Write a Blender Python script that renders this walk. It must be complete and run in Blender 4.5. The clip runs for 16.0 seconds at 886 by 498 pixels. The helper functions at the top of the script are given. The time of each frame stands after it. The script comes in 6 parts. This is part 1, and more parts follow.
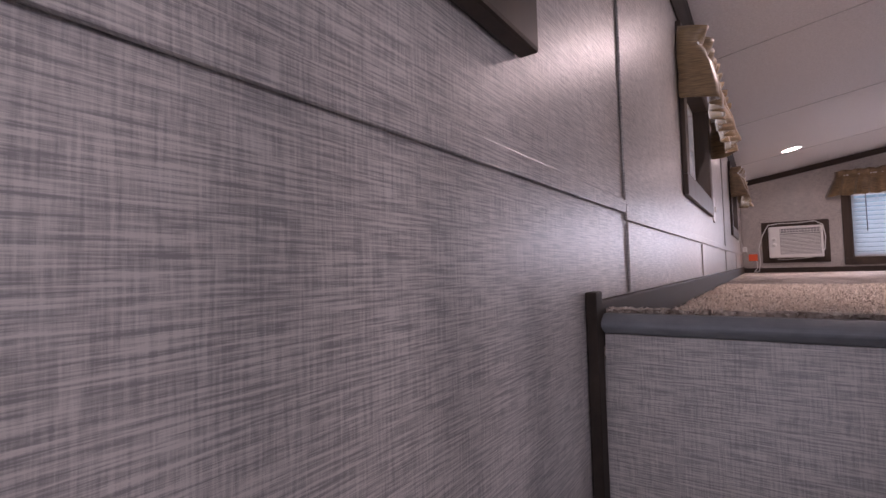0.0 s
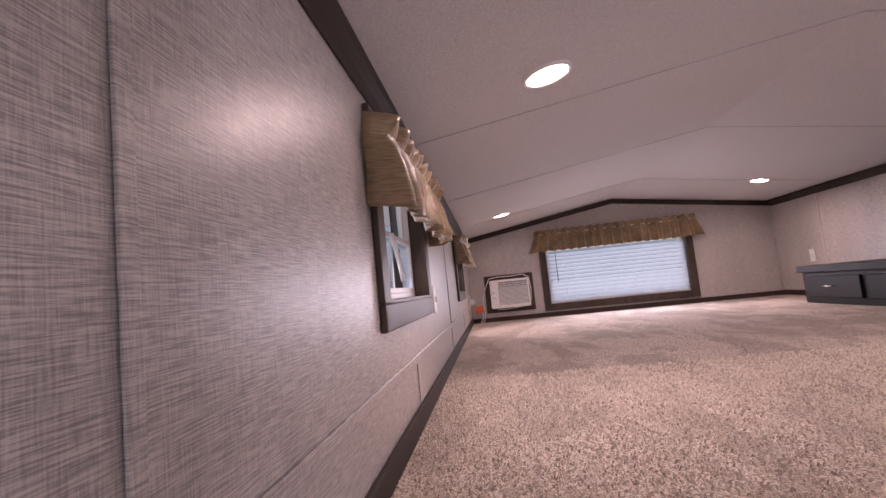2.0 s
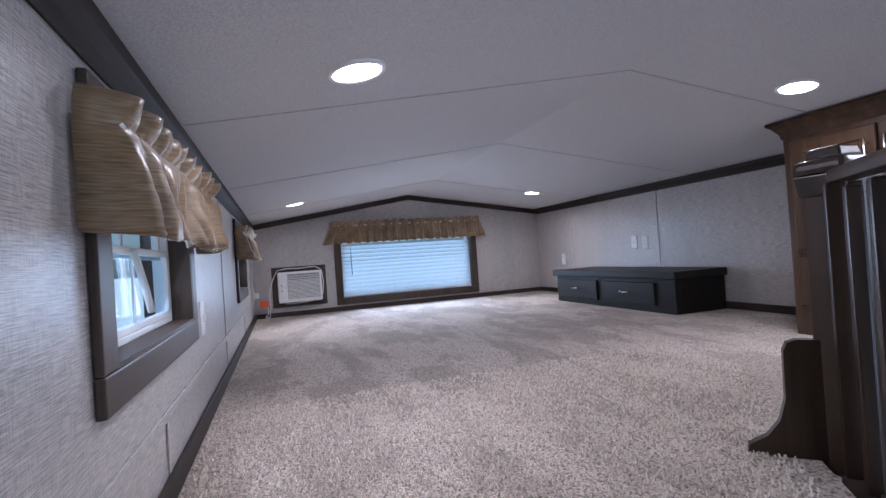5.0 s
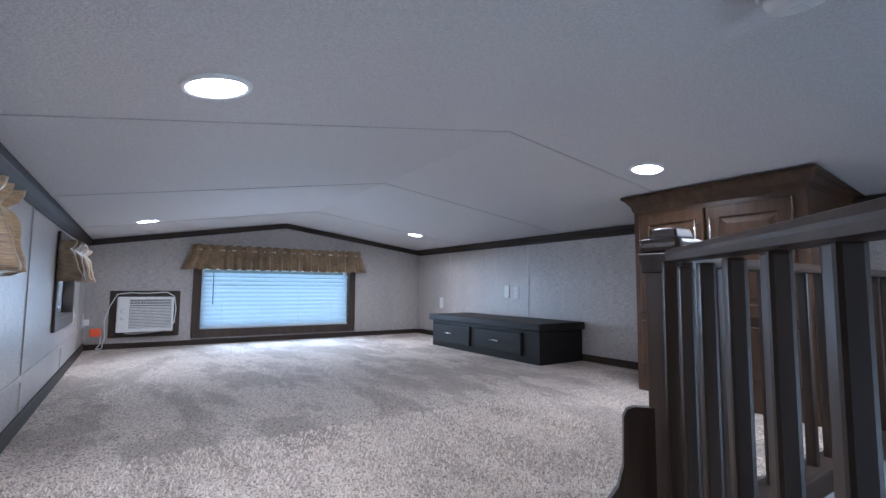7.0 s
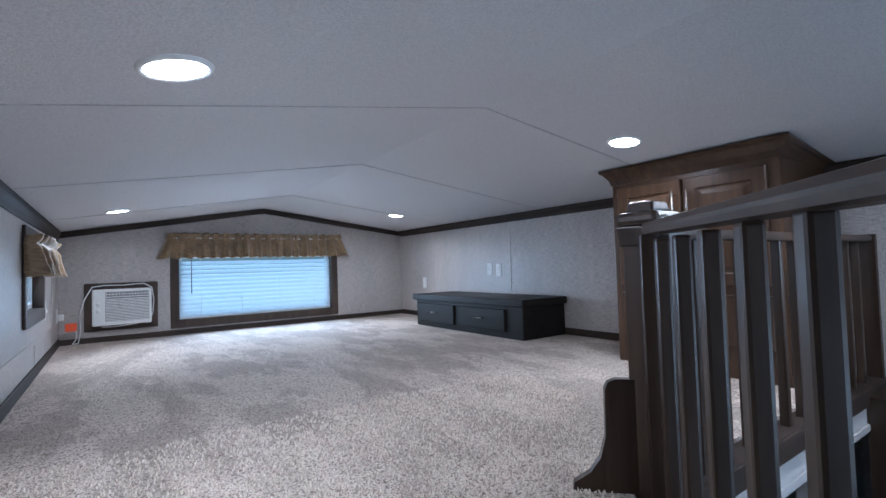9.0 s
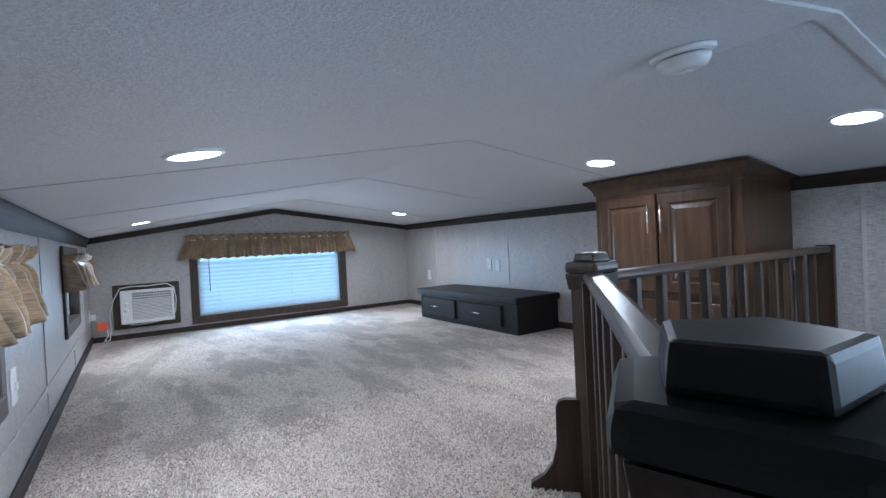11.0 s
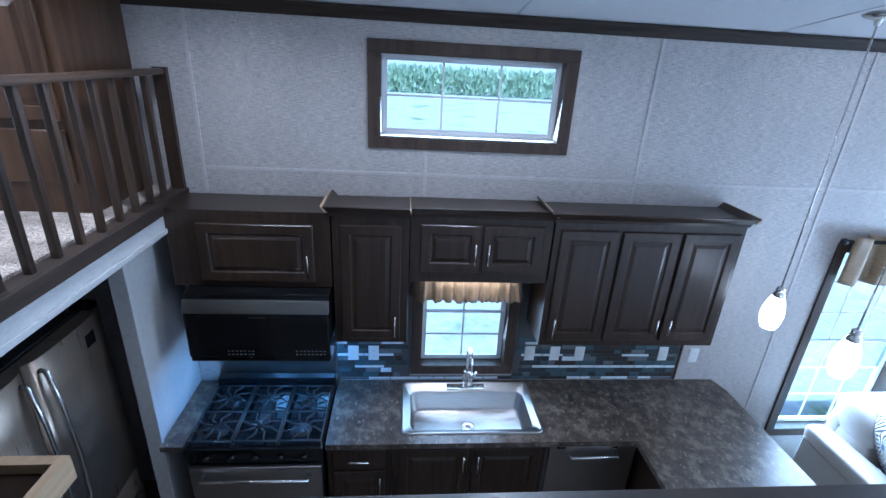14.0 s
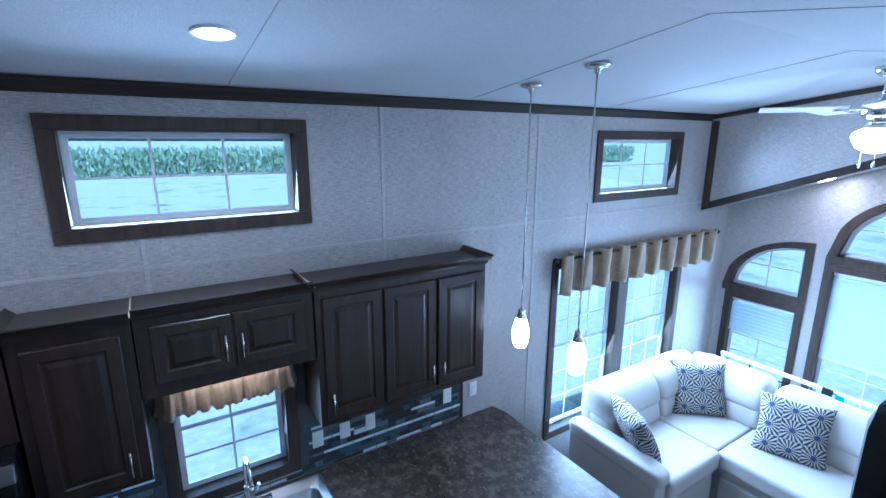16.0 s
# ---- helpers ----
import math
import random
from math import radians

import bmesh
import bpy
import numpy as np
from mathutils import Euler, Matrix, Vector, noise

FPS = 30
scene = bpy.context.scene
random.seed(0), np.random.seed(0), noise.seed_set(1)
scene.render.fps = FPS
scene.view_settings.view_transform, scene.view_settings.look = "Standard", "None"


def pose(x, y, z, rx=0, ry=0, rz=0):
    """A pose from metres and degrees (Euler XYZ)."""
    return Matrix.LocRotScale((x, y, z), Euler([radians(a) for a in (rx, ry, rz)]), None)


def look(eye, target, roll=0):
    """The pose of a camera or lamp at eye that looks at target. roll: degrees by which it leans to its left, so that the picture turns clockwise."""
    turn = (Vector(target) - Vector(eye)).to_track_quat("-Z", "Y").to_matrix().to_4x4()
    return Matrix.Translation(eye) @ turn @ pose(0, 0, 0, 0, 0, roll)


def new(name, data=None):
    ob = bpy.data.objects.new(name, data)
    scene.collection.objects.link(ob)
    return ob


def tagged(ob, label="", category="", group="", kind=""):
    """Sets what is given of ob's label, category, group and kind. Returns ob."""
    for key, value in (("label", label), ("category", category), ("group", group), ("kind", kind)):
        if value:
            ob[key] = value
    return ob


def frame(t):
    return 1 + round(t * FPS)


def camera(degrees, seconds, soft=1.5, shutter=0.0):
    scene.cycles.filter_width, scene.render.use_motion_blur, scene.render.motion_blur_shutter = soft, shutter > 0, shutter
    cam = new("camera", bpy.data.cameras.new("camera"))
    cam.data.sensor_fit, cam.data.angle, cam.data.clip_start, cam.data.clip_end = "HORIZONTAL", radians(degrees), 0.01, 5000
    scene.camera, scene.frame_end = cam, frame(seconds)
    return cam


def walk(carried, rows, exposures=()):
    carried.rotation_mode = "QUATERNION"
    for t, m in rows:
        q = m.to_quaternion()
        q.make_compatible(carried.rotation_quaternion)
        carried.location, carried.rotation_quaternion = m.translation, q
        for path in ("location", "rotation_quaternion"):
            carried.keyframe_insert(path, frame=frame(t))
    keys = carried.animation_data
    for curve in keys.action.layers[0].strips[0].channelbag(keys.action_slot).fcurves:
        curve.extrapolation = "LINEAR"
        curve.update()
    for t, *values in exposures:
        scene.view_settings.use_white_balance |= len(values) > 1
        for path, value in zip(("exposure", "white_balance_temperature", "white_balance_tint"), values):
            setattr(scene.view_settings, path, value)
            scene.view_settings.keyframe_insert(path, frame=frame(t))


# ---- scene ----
cam = camera(86.8, 16.0)
PATH = [
    (0, (0.153, 0.155, 2.428), (-0.978, 1.803, 2.521), -1.5),
    (0.5, (0.121, 0.341, 2.511), (-0.68, 2.17, 2.638), -1.5),
    (1, (0.19, 0.464, 2.591), (-0.403, 2.367, 2.749), -2.3),
    (1.5, (0.236, 0.586, 2.644), (-0.141, 2.541, 2.823), -4.3),
    (2, (0.212, 0.661, 2.705), (0.024, 2.644, 2.885), -5.8),
    (2.5, (0.222, 0.705, 2.77), (0.176, 2.7, 2.912), -6.6),
    (3, (0.243, 0.748, 2.831), (0.294, 2.744, 2.933), -5.4),
    (3.5, (0.225, 0.795, 2.834), (0.487, 2.777, 2.903), -4.7),
    (6, (0.258, 0.87, 2.837), (1.14, 2.664, 2.882), -2.8),
    (6.5, (0.294, 0.888, 2.864), (1.322, 2.599, 2.998), -1.6),
    (7, (0.315, 0.897, 2.868), (1.405, 2.567, 3.03), 0.4),
    (7.5, (0.328, 0.901, 2.874), (1.449, 2.554, 2.977), -2.0),
    (8, (0.334, 0.908, 2.869), (1.488, 2.54, 2.947), -1.8),
    (10.5, (0.311, 0.814, 2.93), (1.439, 2.465, 2.982), -2.5),
    (11, (0.295, 0.658, 3.056), (1.402, 2.324, 3.03), -2.8),
    (11.5, (0.375, 0.56, 3.086), (1.704, 2.053, 3.027), -3.0),
    (12, (0.368, 0.482, 3.088), (1.92, 1.73, 2.909), -2.8),
    (12.5, (0.397, 0.417, 3.08), (2.164, 1.148, 2.494), -4.0),
    (13, (0.419, 0.359, 3.065), (2.251, 0.715, 2.344), -0.7),
    (13.5, (0.43, 0.346, 3.061), (2.257, 0.436, 2.254), 1.4),
    (14, (0.442, 0.266, 3.075), (2.286, 0.093, 2.321), 3.3),
    (14.5, (0.453, 0.226, 3.071), (2.297, -0.14, 2.39), 3.9),
    (15, (0.469, 0.166, 3.071), (2.293, -0.337, 2.423), 4.0),
    (15.5, (0.496, 0.13, 3.054), (2.285, -0.554, 2.479), 4.5),
    (16, (0.505, 0.098, 3.049), (2.151, -0.943, 2.595), 0.2),
]
EXPOSURES = [(0, -0.38, 6900, 41), (0.6, -0.05, 7700, 45), (1.5, -0.14, 7800, 46), (2.5, -0.22, 6600, 48), (3.5, -0.33, 5850, 38), (6, -0.1, 5250, 13), (8, 0.0, 5100, 11), (11, 0.04, 5050, 6), (12.5, 0.36, 4900, 7), (14.5, 0.38, 4700, 9), (16, -0.02, 4450, 8)]
walk(cam, [(t, look(eye, target, roll)) for t, eye, target, roll in PATH], EXPOSURES)

# ---- world and light ----
world = bpy.data.worlds.new("sky")
scene.world = world
world.use_nodes = True
wn = world.node_tree
sky = wn.nodes.new("ShaderNodeTexSky")
sky.sky_type, sky.sun_disc = "NISHITA", False
sky.sun_elevation, sky.sun_rotation = radians(68), radians(-91)
sky.air_density, sky.dust_density, sky.ozone_density = 1.0, 3.0, 1.5
wn.links.new(sky.outputs[0], wn.nodes["Background"].inputs[0])
wn.nodes["Background"].inputs[1].default_value = 0.15
sun = new("sun", bpy.data.lights.new("sun", "SUN"))
sun.data.energy, sun.data.angle, sun.data.color = 4.4, radians(0.5), (1.0, 0.96, 0.90)
sun.matrix_world = look((-13, -0.25, 33), (0, 0, 0))

# ---- plan ----
W = 3.15            # right wall
YF = 5.78           # loft end wall
YH = -4.75          # header of the bay
YE = -5.27          # living end wall
LF = 2.327          # loft floor
Z0 = 0.065          # main floor
XW = -0.033         # left wall
ZL, ZW, ZP = 3.245, 3.30, 3.51  # left and right wall tops, ridge
XR = W / 2
YL = 1.50           # loft edge over the kitchen
T = 0.11            # wall thickness
Y1 = 0.95           # loft edge at the stair


def ceil_z(x):
    return ZP - (ZP - ZL) * (XR - x) / (XR - XW) if x < XR else ZP - (ZP - ZW) * (x - XR) / (W - XR)


# ---- materials ----
def mat(name, rough=0.5, metal=0.0, color=(0.5, 0.5, 0.5)):
    m = bpy.data.materials.new(name)
    m.use_nodes = True
    b = m.node_tree.nodes["Principled BSDF"]
    b.inputs["Roughness"].default_value = rough
    b.inputs["Metallic"].default_value = metal
    b.inputs["Base Color"].default_value = (*color, 1)
    return m, m.node_tree, b


def node(nt, kind, **values):
    n = nt.nodes.new(kind)
    for k, v in values.items():
        n.inputs[k.replace("_", " ")].default_value = v
    return n


def coords(nt, scale=(1, 1, 1), rot=(0, 0, 0), random_shift=False):
    tc = nt.nodes.new("ShaderNodeTexCoord")
    mp = nt.nodes.new("ShaderNodeMapping")
    mp.inputs["Scale"].default_value = scale
    mp.inputs["Rotation"].default_value = rot
    nt.links.new(tc.outputs["Object"], mp.inputs["Vector"])
    if random_shift:
        oi = nt.nodes.new("ShaderNodeObjectInfo")
        mu = nt.nodes.new("ShaderNodeMath")
        mu.operation = "MULTIPLY"
        mu.inputs[1].default_value = 37.0
        nt.links.new(oi.outputs["Random"], mu.inputs[0])
        nt.links.new(mu.outputs[0], mp.inputs["Location"])
    return mp.outputs[0]


def noise_tex(nt, vec, scale, detail=3.0, rough=0.55):
    n = node(nt, "ShaderNodeTexNoise", Scale=scale, Detail=detail, Roughness=rough)
    nt.links.new(vec, n.inputs["Vector"])
    return n.outputs["Fac"]


def ramp(nt, fac, stops):
    r = nt.nodes.new("ShaderNodeValToRGB")
    e = r.color_ramp.elements
    while len(e) < len(stops):
        e.new(0.5)
    for el, (p, c) in zip(e, stops):
        el.position, el.color = p, (*c, 1)
    nt.links.new(fac, r.inputs[0])
    return r.outputs[0]


def mixc(nt, fac, a, b, blend="MIX"):
    m = nt.nodes.new("ShaderNodeMix")
    m.data_type, m.blend_type = "RGBA", blend
    if isinstance(fac, float):
        m.inputs[0].default_value = fac
    else:
        nt.links.new(fac, m.inputs[0])
    for s, v in ((6, a), (7, b)):
        if isinstance(v, tuple):
            m.inputs[s].default_value = (*v, 1)
        else:
            nt.links.new(v, m.inputs[s])
    return m.outputs[2]


def bump(nt, b, height, strength=0.3, dist=0.002):
    n = node(nt, "ShaderNodeBump", Strength=strength, Distance=dist)
    nt.links.new(height, n.inputs["Height"])
    nt.links.new(n.outputs[0], b.inputs["Normal"])


def math_node(nt, op, a, b):
    m = nt.nodes.new("ShaderNodeMath")
    m.operation = op
    for s, v in ((0, a), (1, b)):
        if isinstance(v, (int, float)):
            m.inputs[s].default_value = v
        else:
            nt.links.new(v, m.inputs[s])
    return m.outputs[0]


def linen(name, light, dark):
    """Wall vinyl with a woven linen print: long thin threads across and upright."""
    m, nt, b = mat(name, 0.34)
    tc = nt.nodes.new("ShaderNodeTexCoord")
    sp = nt.nodes.new("ShaderNodeSeparateXYZ")
    nt.links.new(tc.outputs["Object"], sp.inputs[0])
    u = math_node(nt, "ADD", sp.outputs[0], sp.outputs[1])
    fields = []
    for su, sv in ((22.0, 560.0), (480.0, 24.0), (3.6, 0.7)):
        cv = nt.nodes.new("ShaderNodeCombineXYZ")
        nt.links.new(math_node(nt, "MULTIPLY", u, su), cv.inputs[0])
        nt.links.new(math_node(nt, "MULTIPLY", sp.outputs[2], sv), cv.inputs[1])
        fields.append(noise_tex(nt, cv.outputs[0], 1.0, 4.0, 0.68))
    weave = math_node(nt, "ADD", math_node(nt, "MULTIPLY", fields[0], 0.68), math_node(nt, "MULTIPLY", fields[1], 0.32))
    col = ramp(nt, weave, [(0.42, dark), (0.5, tuple((p + q) / 2 for p, q in zip(light, dark))), (0.575, light)])
    col = mixc(nt, ramp(nt, fields[2], [(0.38, (0, 0, 0)), (0.66, (1, 1, 1))]), col, mixc(nt, 0.17, col, (0.15, 0.16, 0.19)))
    nt.links.new(col, b.inputs["Base Color"])
    bump(nt, b, weave, 0.22, 0.0012)
    return m


def wood(name, dark, light, rough=0.38, grain=(26, 26, 2.2), axis="z", random_shift=True, coat=0.0):
    """Stained wood: stretched grain along one axis, with blotches of stain."""
    m, nt, b = mat(name, rough)
    g = {"z": grain, "x": (grain[2], grain[0], grain[1]), "y": (grain[0], grain[2], grain[1])}[axis]
    v = coords(nt, g, random_shift=random_shift)
    f = noise_tex(nt, v, 1.0, 6.0, 0.62)
    blot = noise_tex(nt, coords(nt, (3, 3, 2), random_shift=random_shift), 1.3, 3.0)
    mid = tuple((p + q) / 2 for p, q in zip(dark, light))
    col = ramp(nt, f, [(0.30, dark), (0.52, mid), (0.72, light)])
    col = mixc(nt, math_node(nt, "MULTIPLY", blot, 0.7), col, dark)
    nt.links.new(col, b.inputs["Base Color"])
    r = math_node(nt, "ADD", math_node(nt, "MULTIPLY", f, 0.2), rough - 0.1)
    nt.links.new(r, b.inputs["Roughness"])
    b.inputs["Coat Weight"].default_value = coat
    b.inputs["Specular IOR Level"].default_value = 0.22
    b.inputs["Coat Roughness"].default_value = 0.25
    bump(nt, b, f, 0.15, 0.001)
    return m


def speckle(name, stops, scale=40, rough=0.5, bump_s=0.2, dist=0.002, metal=0.0, detail=4.0, stretch=(1, 1, 1)):
    m, nt, b = mat(name, rough, metal)
    v = coords(nt, stretch)
    f = noise_tex(nt, v, scale, detail, 0.65)
    nt.links.new(ramp(nt, f, stops), b.inputs["Base Color"])
    big = noise_tex(nt, v, 2.5, 2.0)
    nt.links.new(math_node(nt, "ADD", math_node(nt, "MULTIPLY", big, 0.14), rough - 0.07), b.inputs["Roughness"])
    if bump_s:
        bump(nt, b, f, bump_s, dist)
    return m


M_WALL = linen("linen_vinyl", (0.66, 0.61, 0.57), (0.29, 0.27, 0.265))
M_BATTEN = linen("linen_batten", (0.66, 0.62, 0.59), (0.44, 0.41, 0.40))
M_CEIL = speckle("ceiling_panel", [(0.35, (0.60, 0.59, 0.60)), (0.65, (0.74, 0.73, 0.74))], 150, 0.75, 0.8, 0.004)
M_SEAM = speckle("ceiling_seam", [(0.3, (0.38, 0.38, 0.39)), (0.7, (0.54, 0.54, 0.55))], 60, 0.7)
M_TRIM = wood("trim_wood", (0.026, 0.019, 0.015), (0.070, 0.050, 0.038), 0.60, axis="y")
M_TRIMX = wood("trim_wood_across", (0.030, 0.022, 0.018), (0.085, 0.060, 0.046), 0.45, axis="x")
M_FRAME = wood("window_trim_wood", (0.045, 0.032, 0.025), (0.12, 0.085, 0.065), 0.42, axis="z")
M_CAB = wood("cabinet_wood", (0.020, 0.012, 0.008), (0.066, 0.041, 0.027), 0.34, coat=0.42)
M_CABX = wood("cabinet_wood_across", (0.020, 0.012, 0.008), (0.066, 0.041, 0.027), 0.36, axis="y", coat=0.42)
M_CLOSET = wood("closet_wood", (0.032, 0.016, 0.008), (0.120, 0.064, 0.032), 0.34, coat=0.4)
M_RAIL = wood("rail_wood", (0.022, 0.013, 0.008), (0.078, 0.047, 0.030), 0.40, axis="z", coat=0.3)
# handrail copy of the rail wood, paled in colour for light on its top
M_RAILX = wood("rail_wood_across_lit", (0.030, 0.019, 0.013), (0.115, 0.072, 0.047), 0.40, axis="x", coat=0.3)
M_BENCH = wood("bench_wood", (0.008, 0.007, 0.0065), (0.026, 0.021, 0.018), 0.46, axis="y")
M_RAW = wood("raw_pine", (0.42, 0.29, 0.17), (0.62, 0.46, 0.30), 0.6, axis="x")
M_WHITE = speckle("white_plastic", [(0.3, (0.76, 0.76, 0.75)), (0.7, (0.82, 0.82, 0.81))], 20, 0.4, 0.0)
M_VINYL = speckle("white_vinyl", [(0.3, (0.74, 0.76, 0.78)), (0.7, (0.82, 0.83, 0.84))], 14, 0.35, 0.0)
M_GREY = speckle("grey_plastic", [(0.3, (0.18, 0.18, 0.19)), (0.7, (0.25, 0.25, 0.26))], 30, 0.5, 0.0)
M_ORANGE = speckle("orange_plastic", [(0.3, (0.85, 0.10, 0.03)), (0.7, (0.95, 0.16, 0.05))], 30, 0.5, 0.0)
M_STEEL = speckle("brushed_steel", [(0.3, (0.36, 0.345, 0.33)), (0.7, (0.47, 0.455, 0.44))], 30, 0.33, 0.0, 0.0005, 1.0, 3.0, (8, 0.3, 8))
M_CHROME = speckle("brushed_nickel", [(0.3, (0.62, 0.60, 0.57)), (0.7, (0.74, 0.72, 0.69))], 40, 0.22, 0.0, metal=1.0)
M_BLACK = speckle("black_enamel", [(0.3, (0.006, 0.006, 0.007)), (0.7, (0.010, 0.010, 0.011))], 25, 0.08, 0.0)
M_IRON = speckle("cast_iron", [(0.3, (0.012, 0.012, 0.013)), (0.7, (0.026, 0.026, 0.028))], 160, 0.42, 0.3, 0.001)
M_FLOOR = wood("plank_vinyl", (0.12, 0.10, 0.085), (0.26, 0.22, 0.18), 0.45, axis="y")
M_FASCIA = linen("fascia_vinyl", (0.66, 0.64, 0.62), (0.46, 0.45, 0.44))
M_EDGE = speckle("grey_nosing", [(0.3, (0.20, 0.22, 0.24)), (0.7, (0.28, 0.30, 0.32))], 30, 0.32, 0.1)


def carpet_mat(name):
    m, nt, b = mat(name, 0.95)
    v = coords(nt)
    tuft = node(nt, "ShaderNodeTexVoronoi", Scale=150.0)
    nt.links.new(v, tuft.inputs["Vector"])
    f = noise_tex(nt, v, 120, 4.0, 0.75)
    g = noise_tex(nt, v, 34, 3.0, 0.6)
    big = noise_tex(nt, coords(nt, (1.0, 0.40, 1.0), (0, 0, 0.5)), 4.6, 5.0, 0.66)
    mix_f = math_node(nt, "ADD", math_node(nt, "MULTIPLY", f, 0.75), math_node(nt, "MULTIPLY", tuft.outputs["Distance"], 0.45))
    col = ramp(nt, mix_f, [(0.42, (0.82, 0.72, 0.63)), (0.60, (0.64, 0.54, 0.46)), (0.78, (0.22, 0.165, 0.13))])
    col = mixc(nt, ramp(nt, big, [(0.45, (0, 0, 0)), (0.55, (1, 1, 1))]), mixc(nt, 0.42, col, (0.20, 0.155, 0.125)), col)
    nt.links.new(col, b.inputs["Base Color"])
    hgt = math_node(nt, "SUBTRACT", math_node(nt, "ADD", f, math_node(nt, "MULTIPLY", g, 0.7)), math_node(nt, "MULTIPLY", tuft.outputs["Distance"], 0.9))
    bump(nt, b, hgt, 0.65, 0.009)
    return m


M_CARPET = carpet_mat("carpet")
M_TUFT, nt, b = mat("carpet_tuft", 0.95)
ge = nt.nodes.new("ShaderNodeNewGeometry")
f = math_node(nt, "ADD", math_node(nt, "MULTIPLY", ge.outputs["Random Per Island"], 0.7), math_node(nt, "MULTIPLY", noise_tex(nt, coords(nt), 260, 3), 0.3))
nt.links.new(ramp(nt, f, [(0.12, (0.46, 0.38, 0.31)), (0.4, (0.80, 0.70, 0.60)), (0.85, (0.92, 0.84, 0.75))]), b.inputs["Base Color"])


def fabric(name, dark, light, rough=0.45, sheen=0.4, weave=380):
    m, nt, b = mat(name, rough)
    a = noise_tex(nt, coords(nt, (weave * 0.06, weave * 0.06, weave)), 1.0, 2.0)
    c = noise_tex(nt, coords(nt), 9.0, 3.0)
    col = ramp(nt, math_node(nt, "ADD", math_node(nt, "MULTIPLY", a, 0.6), math_node(nt, "MULTIPLY", c, 0.4)), [(0.35, dark), (0.65, light)])
    nt.links.new(col, b.inputs["Base Color"])
    b.inputs["Sheen Weight"].default_value = sheen
    bump(nt, b, a, 0.3, 0.001)
    return m


M_GOLD = fabric("gold_satin", (0.09, 0.055, 0.025), (0.34, 0.225, 0.11), 0.34)
M_TAN = fabric("tan_cotton", (0.22, 0.155, 0.09), (0.38, 0.285, 0.18), 0.55)
M_LEATHER = speckle("cream_leather", [(0.3, (0.42, 0.40, 0.375)), (0.7, (0.53, 0.51, 0.48))], 190, 0.42, 0.35, 0.001)
M_BLIND = speckle("blind_slat", [(0.3, (0.80, 0.81, 0.82)), (0.7, (0.86, 0.87, 0.88))], 10, 0.4, 0.0)
nt = M_BLIND.node_tree
tl = node(nt, "ShaderNodeBsdfTranslucent")
tl.inputs[0].default_value = (0.76, 0.81, 0.83, 1)
mx = nt.nodes.new("ShaderNodeMixShader")
mx.inputs[0].default_value = 0.6
nt.links.new(nt.nodes["Principled BSDF"].outputs[0], mx.inputs[1])
nt.links.new(tl.outputs[0], mx.inputs[2])
nt.links.new(mx.outputs[0], nt.nodes["Material Output"].inputs[0])


def glass_mat(name, tint=(1, 1, 1), gloss=0.06):
    m = bpy.data.materials.new(name)
    m.use_nodes = True
    nt = m.node_tree
    nt.nodes.remove(nt.nodes["Principled BSDF"])
    tr = node(nt, "ShaderNodeBsdfTransparent")
    tr.inputs[0].default_value = (*tint, 1)
    gl = node(nt, "ShaderNodeBsdfGlossy", Roughness=0.02)
    lw = node(nt, "ShaderNodeLayerWeight", Blend=0.5)
    mx = nt.nodes.new("ShaderNodeMixShader")
    fac = math_node(nt, "ADD", math_node(nt, "MULTIPLY", math_node(nt, "POWER", lw.outputs["Facing"], 5.0), 0.25), 0.025)
    nt.links.new(fac, mx.inputs[0])
    nt.links.new(tr.outputs[0], mx.inputs[1])
    nt.links.new(gl.outputs[0], mx.inputs[2])
    nt.links.new(mx.outputs[0], nt.nodes["Material Output"].inputs[0])
    return m


M_GLASS = glass_mat("window_glass", (0.82, 0.94, 0.99))


def glow(name, color, strength):
    m, nt, b = mat(name, 0.5, 0, (0.9, 0.9, 0.9))
    b.inputs["Emission Color"].default_value = (*color, 1)
    b.inputs["Emission Strength"].default_value = strength
    return m


M_LED = glow("led_lens", (1.0, 0.93, 0.85), 30)
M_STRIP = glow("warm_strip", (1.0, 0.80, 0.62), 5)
M_SHADE = glow("lit_opal_glass", (1.0, 0.97, 0.92), 7)
M_BLUE = glow("hood_led", (0.25, 0.6, 1.0), 60)


# ---- mesh helpers ----
def box(bm, a, b, bevel=0.0, m=None):
    """A box between two corners, with its edges rounded by bevel."""
    lo = [min(p, q) for p, q in zip(a, b)]
    hi = [max(p, q) for p, q in zip(a, b)]
    vs = [bm.verts.new(Vector((x, y, z))) for z in (lo[2], hi[2]) for y in (lo[1], hi[1]) for x in (lo[0], hi[0])]
    fs = [bm.faces.new([vs[i] for i in f]) for f in ((0, 2, 3, 1), (4, 5, 7, 6), (0, 1, 5, 4), (2, 6, 7, 3), (0, 4, 6, 2), (1, 3, 7, 5))]
    if bevel:
        es = {e for f in fs for e in f.edges}
        r = bmesh.ops.bevel(bm, geom=list(es), offset=bevel, segments=2, affect="EDGES", profile=0.6)
        vs = list({v for f in r["faces"] for v in f.verts} | {v for v in vs if v.is_valid})
    if m is not None:
        bmesh.ops.transform(bm, matrix=m, verts=[v for v in vs if v.is_valid])
    return vs


